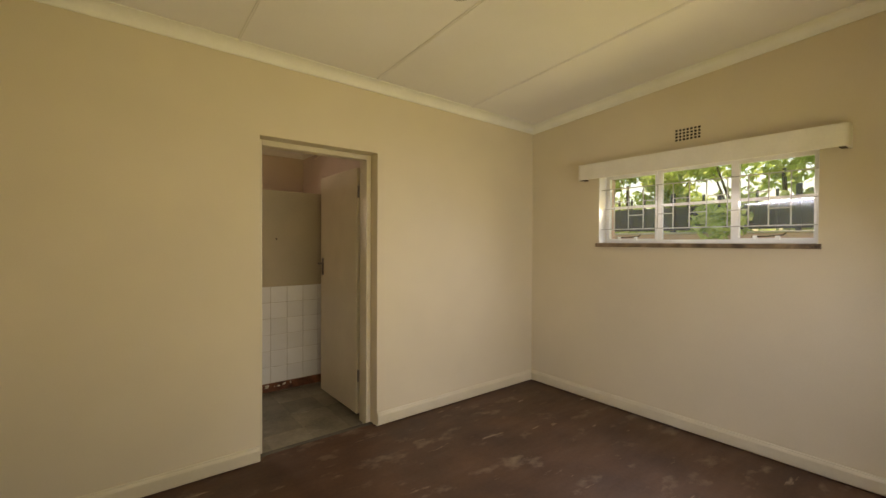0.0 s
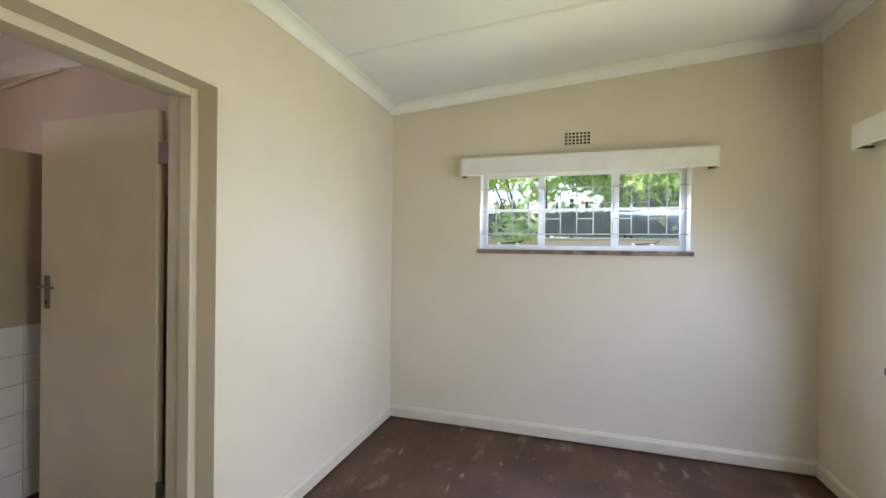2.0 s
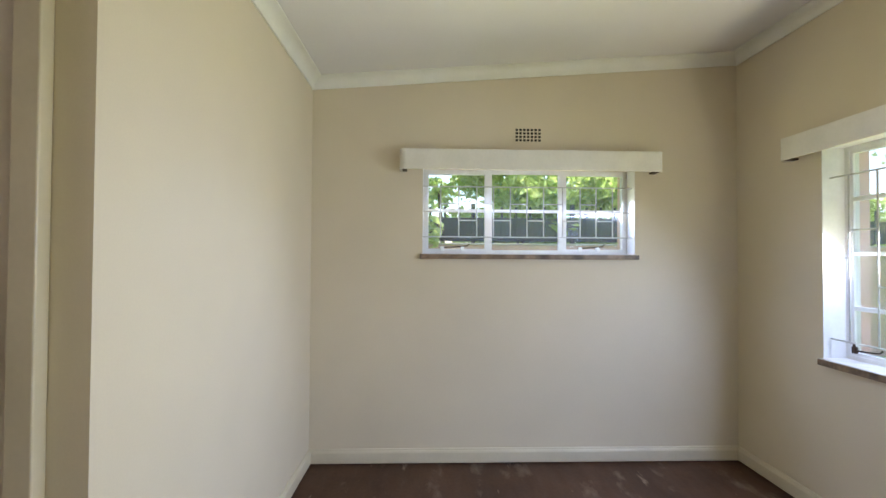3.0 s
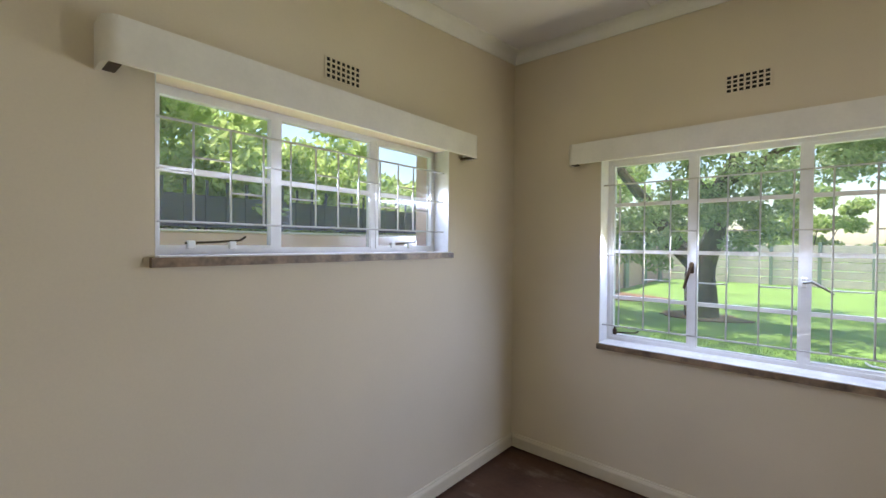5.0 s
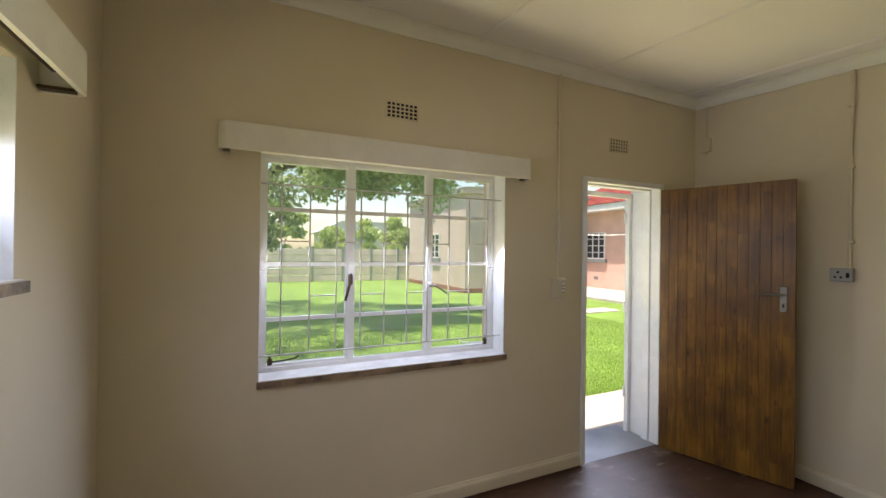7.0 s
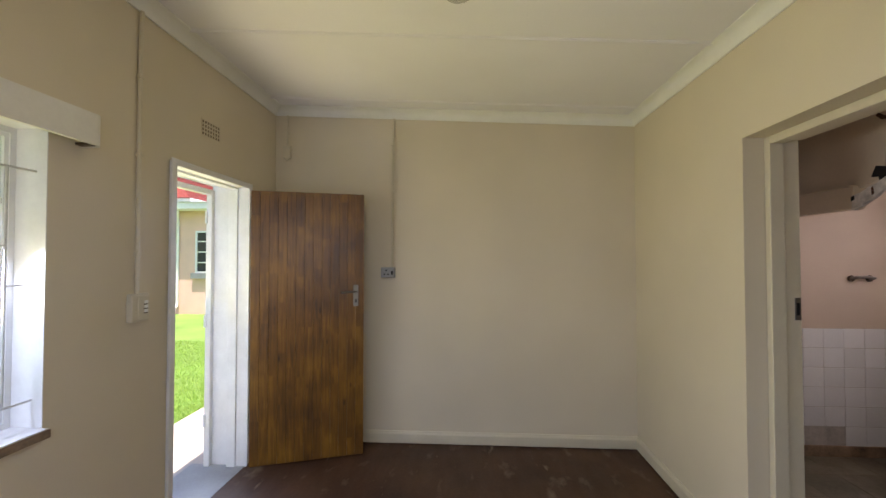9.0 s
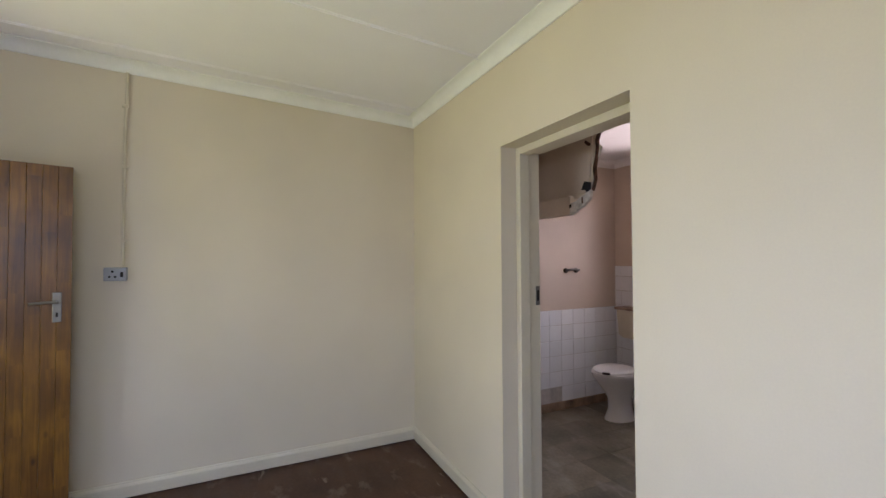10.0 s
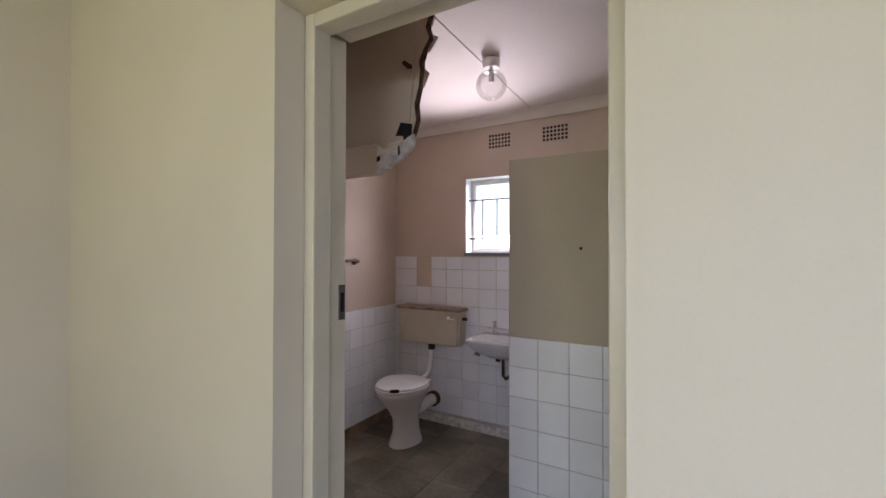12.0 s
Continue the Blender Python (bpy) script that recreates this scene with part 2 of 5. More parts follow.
BATHPAINT = mat("pinkish_beige_bathroom_paint", (0.60, 0.485, 0.39), 0.6, var=0.05, scale=1.8, bump=0.1, fine=120)
BATHCEIL = mat("bathroom_ceiling_paint", (0.80, 0.76, 0.74), 0.7, var=0.03, scale=2)
PARTITION = mat("olive_beige_partition_paint", (0.46, 0.40, 0.30), 0.55, var=0.05, scale=2.5, bump=0.1)
FLOOR = scuffed_floor_mat("brown_worn_floor", (0.085, 0.038, 0.019), (0.038, 0.015, 0.008), (0.36, 0.28, 0.21), 0.50)
VINYL = scuffed_floor_mat("grey_vinyl_floor", (0.225, 0.200, 0.145), (0.080, 0.068, 0.047), (0.38, 0.37, 0.31), 0.36, tiles=0.30)
BATHBASE = mat("dark_screed", (0.10, 0.09, 0.07), 0.7, var=0.2)
TILEMAT = mat("white_glazed_tile", (0.84, 0.85, 0.87), 0.14, var=0.03, scale=3, piece=0.05)
GROUT = mat("grey_grout", (0.54, 0.50, 0.46), 0.9, var=0.15, scale=12, bump=0.2)
REDBASE = mat("red_oxide_base", (0.20, 0.075, 0.04), 0.7, var=0.35, scale=14, bump=0.4)
TANBASE = mat("worn_tan_base", (0.33, 0.23, 0.15), 0.7, var=0.3, scale=9, bump=0.3)
SILLMAT = mat("worn_brown_sill", (0.30, 0.21, 0.14), 0.45, var=0.35, scale=9, bump=0.3, colour2=(0.035, 0.025, 0.018))
SILLTOP = mat("painted_sill_top", (0.66, 0.64, 0.62), 0.4, var=0.12, scale=8, bump=0.2)
DOORWOOD = wood_mat("stained_pine", (0.280, 0.138, 0.017), (0.034, 0.012, 0.004))
STEEL = mat("brushed_steel", (0.25, 0.235, 0.22), 0.42, 1.0, var=0.06, scale=20)
CHROME = mat("chrome", (0.75, 0.75, 0.74), 0.12, 1.0, var=0.03)
DARKMETAL = mat("dark_bronze_metal", (0.07, 0.045, 0.03), 0.45, 0.7, var=0.2, scale=20)
# Plain black; also painted in for the shade inside holes, slots and gaps.
BLACK = mat("black_and_hole_shade", (0.012, 0.010, 0.010), 0.9, var=0.1)
VENTBACK = mat("brown_vent_back", (0.20, 0.15, 0.09), 0.9, var=0.2, scale=20)
GREYPLASTIC = mat("grey_plastic", (0.33, 0.34, 0.36), 0.4, var=0.05)
IVORY = mat("ivory_plastic", (0.62, 0.57, 0.46), 0.4, var=0.04)
CERAMIC = mat("white_ceramic", (0.80, 0.79, 0.79), 0.10, var=0.02, scale=4)
SEATPLASTIC = mat("white_seat_plastic", (0.78, 0.77, 0.76), 0.28, var=0.03)
CISTERN = mat("cream_cistern_plastic", (0.64, 0.56, 0.42), 0.35, var=0.06, scale=5)
LIDWOOD = mat("worn_brown_lid", (0.34, 0.23, 0.17), 0.5, var=0.3, scale=12)
BOARD = mat("beige_hardboard", (0.70, 0.60, 0.46), 0.6, var=0.06, scale=2.4, bump=0.1)
TORNPAINT = mat("torn_paint_white", (0.72, 0.68, 0.62), 0.75, var=0.2, scale=25, bump=0.5)
TORNBROWN = mat("torn_fibre_brown", (0.12, 0.06, 0.035), 0.9, var=0.4, scale=30, bump=0.5)
GLASS = glass_mat("window_glass", gloss=0.12, haze=0.075)
GLOBE = glass_mat("clear_globe_glass", (0.90, 0.90, 0.90), 0.4)
FROST = frosted_mat("frosted_glass")
CONCRETE = mat("pale_concrete", (0.52, 0.48, 0.43), 0.85, var=0.10, scale=2.2, bump=0.3)
# Concrete of the doorstep, its shade put into the darker bluish grey.
STEP_SHADED = mat("concrete_step_with_shade", (0.34, 0.35, 0.37), 0.75, var=0.10, scale=4, bump=0.2)
GRASS = mat("lawn", (0.16, 0.29, 0.05), 0.8, var=0.25, scale=1.1, bump=0.5, fine=35, colour2=(0.10, 0.18, 0.028))
EARTH = mat("red_brown_earth", (0.24, 0.13, 0.075), 0.95, var=0.3, scale=8, bump=0.6)
BLADE = leaf_mat("grass_blade", (0.16, 0.32, 0.045), (0.40, 0.56, 0.13), 0.45)
LEAF = leaf_mat("leaf", (0.15, 0.23, 0.08), (0.48, 0.58, 0.31), 0.58)
LEAFBRIGHT = leaf_mat("leaf_bright", (0.24, 0.36, 0.08), (0.62, 0.72, 0.28), 0.62)
BARK = mat("grey_brown_bark", (0.085, 0.060, 0.045), 0.95, var=0.4, scale=9, bump=0.9, fine=30)
FENCEPANEL = mat("pinkish_concrete_panel", (0.80, 0.65, 0.60), 0.9, var=0.1, scale=3, bump=0.3, piece=0.06)
FENCEPOST = mat("grey_green_concrete_post", (0.30, 0.33, 0.30), 0.9, var=0.1, scale=3, bump=0.3)
BLACKFENCE = mat("black_fence_paint", (0.035, 0.036, 0.042), 0.6, var=0.15, scale=4)
REDROOF = mat("red_roof_tile", (0.36, 0.075, 0.055), 0.7, var=0.2, scale=3, bump=0.3)
GREYROOF = mat("pale_sheet_roof", (0.55, 0.54, 0.52), 0.6, var=0.1, scale=2)
FASCIA = mat("white_fascia", (0.80, 0.80, 0.78), 0.5, var=0.04)
DARKGLASS = mat("dark_window_glass", (0.05, 0.055, 0.06), 0.08, var=0.1)
BRICK = mat("red_brick_plinth", (0.34, 0.13, 0.08), 0.9, var=0.25, scale=7, bump=0.5)
GREYSILL = mat("grey_painted_sill", (0.22, 0.24, 0.25), 0.7, var=0.1)

# ---------------------------------------------------------------- mesh tools
ORIGIN = {}


def box(bm, x0, x1, y0, y1, z0, z1, bev=0.0, seg=1):
    vs = bmesh.ops.create_cube(bm, size=1.0)["verts"]
    bmesh.ops.scale(bm, vec=(abs(x1 - x0), abs(y1 - y0), abs(z1 - z0)), verts=vs)
    bmesh.ops.translate(bm, vec=((x0 + x1) / 2, (y0 + y1) / 2, (z0 + z1) / 2), verts=vs)
    if bev:
        es = list({e for v in vs for e in v.link_edges})
        bmesh.ops.bevel(bm, geom=es, offset=bev, segments=seg, affect="EDGES", profile=0.5)
    return bm


def sweep(bm, pts, r, seg=8, r2=None):
    """A round bar along pts; r may taper to r2."""
    pts = [Vector(p) for p in pts]
    rings, up = [], None
    for i, p in enumerate(pts):
        d = (pts[min(i + 1, len(pts) - 1)] - pts[max(i - 1, 0)]).normalized()
        if up is None or abs(up.dot(d)) > 0.95:
            up = Vector((0, 0, 1)) if abs(d.z) < 0.9 else Vector((1, 0, 0))
        a = d.cross(up).normalized()
        b = a.cross(d).normalized()
        up = b
        rad = r if r2 is None else r + (r2 - r) * i / (len(pts) - 1)
        rings.append([bm.verts.new(p + rad * (math.cos(2 * math.pi * k / seg) * a + math.sin(2 * math.pi * k / seg) * b)) for k in range(seg)])
    for s, e in zip(rings, rings[1:]):
        for k in range(seg):
            bm.faces.new((s[k], s[(k + 1) % seg], e[(k + 1) % seg], e[k]))
    bm.faces.new(rings[0][::-1])
    bm.faces.new(rings[-1])
    return bm


def lathe(bm, profile, cx, cy, seg=24, sx=1.0, sy=1.0):
    """profile: (radius, z) from bottom to top, turned about the upright line at cx, cy."""
    rings = [[bm.verts.new((cx + sx * r * math.cos(2 * math.pi * k / seg), cy + sy * r * math.sin(2 * math.pi * k / seg), z)) for k in range(seg)] for r, z in profile]
    for s, e in zip(rings, rings[1:]):
        for k in range(seg):
            bm.faces.new((s[k], s[(k + 1) % seg], e[(k + 1) % seg], e[k]))
    bm.faces.new(rings[0][::-1])
    bm.faces.new(rings[-1])
    return bm


def loft(bm, rings):
    """Skin over closed rings of equal count, capped."""
    vs = [[bm.verts.new(p) for p in ring] for ring in rings]
    k = len(vs[0])
    for s, e in zip(vs, vs[1:]):
        for i in range(k):
            bm.faces.new((s[i], s[(i + 1) % k], e[(i + 1) % k], e[i]))
    bm.faces.new(vs[0][::-1])
    bm.faces.new(vs[-1])
    return bm


def prism(bm, outline, a, b, axis):
    """A flat outline of (u, v) pushed from a to b along axis (x: u=y, v=z; y: u=x, v=z; z: u=x, v=y)."""
    put = {"x": lambda u, v, w: (w, u, v), "y": lambda u, v, w: (u, w, v), "z": lambda u, v, w: (u, v, w)}[axis]
    return loft(bm, [[put(u, v, a) for u, v in outline], [put(u, v, b) for u, v in outline]])


def mesh_of(name, bm, material, smooth=False, origin=(0, 0, 0)):
    bmesh.ops.recalc_face_normals(bm, faces=bm.faces)
    if any(origin):
        bmesh.ops.translate(bm, vec=-Vector(origin), verts=bm.verts)
    me = bpy.data.meshes.new(name)
    bm.to_mesh(me)
    bm.free()
    for m in material if isinstance(material, (list, tuple)) else (material,):
        me.materials.append(m)
    if smooth:
        me.shade_smooth()
        me.set_sharp_from_angle(angle=radians(38))
    return me


def thing(name, at, label, category, group=""):
    ob = new(name)
    ob.location = at
    ob.empty_display_size = 0.05
    ORIGIN[ob.name] = tuple(at)
    return tagged(ob, label, category, group)


def part(name, bm, material, parent, label="", smooth=False):
    at = ORIGIN[parent.name]
    ob = new(name, mesh_of(name, bm, material, smooth, at))
    ob.parent = parent
    ORIGIN[ob.name] = at
    return tagged(ob, label)


def solo(name, bm, material, label, category, group="", smooth=False):
    return tagged(new(name, mesh_of(name, bm, material, smooth)), label, category, group)


def fixed(name, bm, material, label="", smooth=False):
    ob = new(name, mesh_of(name, bm, material, smooth))
    ORIGIN[ob.name] = (0, 0, 0)
    return tagged(ob, label, kind="structure")


B = bmesh.new


def holed(bm, axis, w0, w1, u0, u1, z0, z1, holes):
    """A slab between w0 and w1 across axis, with holes (u, u, z, z) right through."""
    us = sorted({u0, u1, *(h[0] for h in holes), *(h[1] for h in holes)})
    zs = sorted({z0, z1, *(h[2] for h in holes), *(h[3] for h in holes)})
    solid = {}
    for i in range(len(us) - 1):
        for j in range(len(zs) - 1):
            u, z = (us[i] + us[i + 1]) / 2, (zs[j] + zs[j + 1]) / 2
            solid[i, j] = not any(h[0] < u < h[1] and h[2] < z < h[3] for h in holes)
    put = (lambda u, w, z: (w, u, z)) if axis == "x" else (lambda u, w, z: (u, w, z))
    cache = {}

    def v(u, w, z):
        key = (round(u, 5), w, round(z, 5))
        if key not in cache:
            cache[key] = bm.verts.new(put(u, w, z))
        return cache[key]

    for (i, j), s in solid.items():
        if not s:
            continue
        a, b, c, d = us[i], us[i + 1], zs[j], zs[j + 1]
        for w in (w0, w1):
            bm.faces.new((v(a, w, c), v(b, w, c), v(b, w, d), v(a, w, d)))
        for di, dj, e in ((-1, 0, ((a, c), (a, d))), (1, 0, ((b, c), (b, d))), (0, -1, ((a, c), (b, c))), (0, 1, ((a, d), (b, d)))):
            if not solid.get((i + di, j + dj), False):
                (p, q), (r, t) = e
                bm.faces.new((v(p, w0, q), v(r, w0, t), v(r, w1, t), v(p, w1, q)))
    return bm


def wall(name, axis, w0, w1, u0, u1, z0, z1, holes, material, label):
    """A wall between w0 and w1 across axis, running u0..u1, with holes (u, u, z, z) right through."""
    return fixed(name, holed(B(), axis, w0, w1, u0, u1, z0, z1, holes), material, label)


# ---------------------------------------------------------------- openings
WIN_C = (1.955, 3.446, 0.865, 2.060)      # x, x, z, z
WIN_B = (0.750, 2.272, 1.440, 2.075)      # y, y, z, z
DOOR_C = (0.441, 1.282, -0.09, 2.093)
DOOR_A = (1.345, 2.222, -0.09, 2.140)
WIN_N = (0.688, 1.221, 1.447, 2.082)
TOP = 3.0
LIN = 0.14                                # inner leaf of the outer walls

# ---------------------------------------------------------------- setting: room
fixed("floor", box(B(), 0.0, XB, 0.0, YA + 0.085, -0.14, -0.02), FLOOR, "dark brown worn floor with pale scuffs")
wall("wall_south", "y", -LIN, 0.0, -LIN, XB + LIN, -0.12, TOP, [WIN_C, DOOR_C], CREAM, "cream painted plaster wall with window and entrance")
wall("wall_south_outer", "y", -OUT, -LIN, -OUT, XB + OUT, -0.3, TOP, [WIN_C, DOOR_C], PINKWALL, "pink plastered outer wall")
wall("wall_east", "x", XB, XB + LIN, 0.0, YA, -0.12, TOP, [WIN_B], CREAM, "cream painted plaster wall with high window")
wall("wall_east_outer", "x", XB + LIN, XB + OUT, -LIN, BY1 + OUT, -0.3, TOP, [WIN_B], PINKWALL, "pink plastered outer wall")
wall("wall_west", "x", -0.28, 0.0, 0.0, YA, -0.12, TOP, [], CREAM, "cream painted plaster wall")
wall("wall_north", "y", YA, BY0, -0.33, XB + LIN, -0.12, TOP, [DOOR_A], CREAM, "cream painted wall with bathroom doorway")

def ceiling_slab(bm, x0, x1, y0, y1, under, over):
    """A board or strip that follows the ceiling, from under it to over it."""
    loft(bm, [[(x, y0, ceil_z(y0, x) - under), (x, y1, ceil_z(y1, x) - under), (x, y1, ceil_z(y1, x) + over), (x, y0, ceil_z(y0, x) + over)]
              for x in [x0 + (x1 - x0) * k / 8 for k in range(9)]])


bm = B()
ceiling_slab(bm, 0.0, XB, 0.0, YA, 0.0, 0.03)
for sx in (0.24, 1.215, 2.185, 3.160):
    ceiling_slab(bm, sx - 0.018, sx + 0.018, 0.03, YA - 0.03, 0.007, 0.01)
    ceiling_slab(bm, sx - 0.008, sx + 0.008, 0.03, YA - 0.03, 0.011, 0.01)
fixed("ceiling", bm, WHITE, "white sloping board ceiling with cover strips")
# Unseen slab; overhangs sized to shade the apron and the high window.
fixed("roof", box(B(), -0.5, XB + 0.80, -0.32, BY1 + 0.5, TOP, TOP + 0.08), GREYROOF, "pale sheet roof")


def cove(n=6, size=0.072):
    """Cornice section: (distance from the wall, drop under the ceiling)."""
    arc = [(size - size * 0.82 * math.sin(math.pi / 2 * k / n), size * 0.82 * (1 - math.cos(math.pi / 2 * k / n))) for k in range(n + 1)]
    pts = [(0.0, 0.0), (size + 0.006, 0.0), (size + 0.006, 0.006)]
    pts += [(d, h + 0.008) for d, h in arc]
    return pts + [(0.010, size), (0.0, size)]


def cornice(name, a, b, inward, za, zb, material):
    """A moulding from plan point a to b under ceiling heights za, zb."""
    n = Vector(inward)
    rings = []
    for (x, y), z in ((a, za), (b, zb)):
        rings.append([(x + n.x * d, y + n.y * d, z - h - 0.0) for d, h in cove()])
    return fixed(name, loft(B(), rings), material, "white coved cornice", smooth=True)


E1 = 0.001
cornice("cornice_north", (0, YA - E1), (XB, YA - E1), (0, -1), ceil_z(YA - 0.03), ceil_z(YA - 0.03, XB), CORNICE)
cornice("cornice_south", (0, E1), (XB, E1), (0, 1), ceil_z(0.03) - 0.002, ceil_z(0.03, XB) - 0.002, CORNICE)
cornice("cornice_east", (XB - E1, 0), (XB - E1, YA), (-1, 0), ceil_z(0, XB) - 0.001, ceil_z(YA, XB) - 0.001, CORNICE)
cornice("cornice_west", (E1, 0), (E1, YA), (1, 0), ceil_z(0) - 0.001, ceil_z(YA) - 0.001, CORNICE)


def skirting(name, a, b, inward):
    n = Vector(inward)
    prof = [(0.001, -0.006), (0.020, -0.006), (0.020, 0.060), (0.016, 0.070), (0.011, 0.076), (0.009, 0.084), (0.001, 0.086)]
    rings = [[(p[0] + n.x * d, p[1] + n.y * d, z) for d, z in prof] for p in (a, b)]
    fixed(name, loft(B(), rings), CREAM_GLOSS, "cream painted skirting board")


skirting("baseboard_east", (XB, 0.0), (XB, YA), (-1, 0))
skirting("baseboard_west", (0.0, 0.0), (0.0, YA), (1, 0))
skirting("baseboard_south", (DOOR_C[1] + 0.01, 0.0), (XB - 0.019, 0.0), (0, 1))
skirting("baseboard_north", (DOOR_A[1] + 0.002, YA), (XB - 0.019, YA), (0, -1))
skirting("baseboard_north_west", (0.019, YA), (DOOR_A[0] - 0.002, YA), (0, -1))

# ---------------------------------------------------------------- setting: bathroom
fl_bath = fixed("floor_bathroom", box(B(), BX0 - 0.1, BX1 + 0.1, YA + 0.085, BY1 + 0.02, -0.2, -0.056), BATHBASE, "grey vinyl tile floor, stained")
wall("wall_bathroom_south", "y", BY0, BY0 + 0.012, BX0, BX1, 0.0, TOP, [DOOR_A], BATHPAINT, "pinkish beige bathroom wall")
w_bn = wall("wall_bathroom_north", "y", BY1, BY1 + LIN, BX0 - 0.28, XB + LIN, -0.12, TOP, [WIN_N], BATHPAINT, "pinkish beige bathroom wall with tiled dado")
wall("wall_bathroom_north_outer", "y", BY1 + LIN, BY1 + OUT, BX0 - 0.28, XB + LIN, -0.3, TOP, [WIN_N], PINKWALL, "pink plastered outer wall")
w_bw = wall("wall_bathroom_west", "x", BX0 - 0.28, BX0, BY0, BY1, -0.12, TOP, [], BATHPAINT, "pinkish beige bathroom wall with tiled dado")
wall("wall_bathroom_east", "x", BX1, BX1 + 0.12, BY0, BY1, -0.12, TOP, [], BATHPAINT, "pinkish beige bathroom wall")
bm = box(B(), BX0, BX1, BY0 + 0.012, BY1, BZ, BZ + 0.03)
box(bm, 1.256, 1.280, BY0 + 0.05, BY1 - 0.05, BZ - 0.008, BZ + 0.01)
fixed("ceiling_bathroom", bm, BATHCEIL, "white bathroom ceiling with cover strip")
cornice("cornice_bathroom_north", (BX0, BY1 - E1), (BX1, BY1 - E1), (0, -1), BZ, BZ, BATHCEIL)
cornice("cornice_bathroom_east", (BX1 - E1, BY0 + 0.012), (BX1 - E1, BY1), (-1, 0), BZ - 0.001, BZ - 0.001, BATHCEIL)
cornice("cornice_bathroom_west", (BX0 + E1, BY0 + 0.012), (BX0 + E1, BY1), (1, 0), BZ - 0.001, BZ - 0.001, BATHCEIL)

PX, PY, PZ = 1.478, 4.450, 1.955
w_part = fixed("wall_shower_partition", box(B(), PX, BX1, PY, PY + 0.11, -0.06, PZ, 0.004), PARTITION, "olive beige half-height shower wall with white tiles")
plinth = fixed("baseboard_partition", box(B(), PX + 0.004, BX1, PY - 0.014, PY, -0.056, 0.030, 0.004), REDBASE, "chipped red oxide plinth")
chips = random.Random(17)
for k in range(26):
    cx, cz, cr = PX + 0.03 + 0.62 * chips.random() ** 1.4, -0.012 + 0.030 * chips.random(), 0.006 + 0.010 * chips.random()
    turn = chips.random() * 6.28
    bm = prism(B(), [(cx + cr * (0.6 + 0.7 * chips.random()) * math.cos(turn + 1.256 * i), cz + 0.6 * cr * (0.6 + 0.7 * chips.random()) * math.sin(turn + 1.256 * i)) for i in range(5)], PY - 0.0165, PY - 0.0142, "y")
    part("plaster_chip", bm, TORNPAINT, plinth)
fixed("baseboard_bathroom_west", box(B(), BX0, BX0 + 0.016, BY0 + 0.02, BY1, -0.056, 0.035, 0.004), TANBASE, "worn tan plinth")
fixed("baseboard_bathroom_north", box(B(), BX0 + 0.02, BX1, BY1 - 0.016, BY1, -0.056, 0.02, 0.004), TORNPAINT, "chipped pale plinth")
fixed("threshold", box(B(), DOOR_A[0], DOOR_A[1], YA + 0.06, YA + 0.10, -0.06, -0.017, 0.002), BATHBASE, "dark worn threshold strip")

# ---------------------------------------------------------------- doorway to the bathroom
def door_frame(name, x0, x1, top, yf, depth, lip, material, label):
    """Pressed steel frame that fills an opening x0..x1; yf is its face, it runs depth along +y."""
    d = thing(name, (0.5 * (x0 + x1), yf, 0), label, "door frame")
    d["kind"] = "structure"
    g = 0.002
    for nm, a, b in (("jamb", x0 + g, x0 + lip), ("jamb", x1 - lip, x1 - g)):
        bm = box(B(), a, b, yf, yf + depth * 0.45, -0.05, top - g, 0.004, 2)
        m0, m1 = (a, b - 0.014) if nm == "jamb" and a < (x0 + x1) / 2 else (a + 0.014, b)
        box(bm, m0, m1, yf + depth * 0.45 - 0.001, yf + depth, -0.05, top - g, 0.003)
        part(nm, bm, material, d)
    bm = box(B(), x0 + lip, x1 - lip, yf + 0.001, yf + depth * 0.45, top - lip, top - g, 0.004, 2)
    box(bm, x0 + lip, x1 - lip, yf + depth * 0.45, yf + depth, top - lip + 0.014, top - g, 0.003)
    part("head", bm, material, d)
    return d


fr_a = door_frame("door_frame_bathroom", DOOR_A[0], DOOR_A[1], DOOR_A[3], 3.150, 0.148, 0.042, CREAM_GLOSS, "cream painted steel door frame of the bathroom")
bm = box(B(), DOOR_A[0] + 0.028, DOOR_A[0] + 0.0305, 3.264, 3.294, 1.235, 1.345, 0.001)
part("strike_plate", bm, STEEL, fr_a, "worn metal strike plate")
bm = box(B(), DOOR_A[0] + 0.0305, DOOR_A[0] + 0.032, 3.272, 3.286, 1.26, 1.32)
part("strike_slot", bm, BLACK, fr_a)


def lever(bm, y, z, x, side):
    """A lever handle on a face x; side: the way out of the face."""
    box(bm, x, x + side * 0.008, y - 0.019, y + 0.019, z - 0.085, z + 0.085, 0.003)
    sweep(bm, [(x, y, z + 0.03), (x + side * 0.05, y, z + 0.03)], 0.009, 8)
    sweep(bm, [(x + side * 0.046, y, z + 0.03), (x + side * 0.05, y - 0.05, z + 0.033), (x + side * 0.044, y - 0.11, z + 0.028)], 0.008, 8)
    return bm


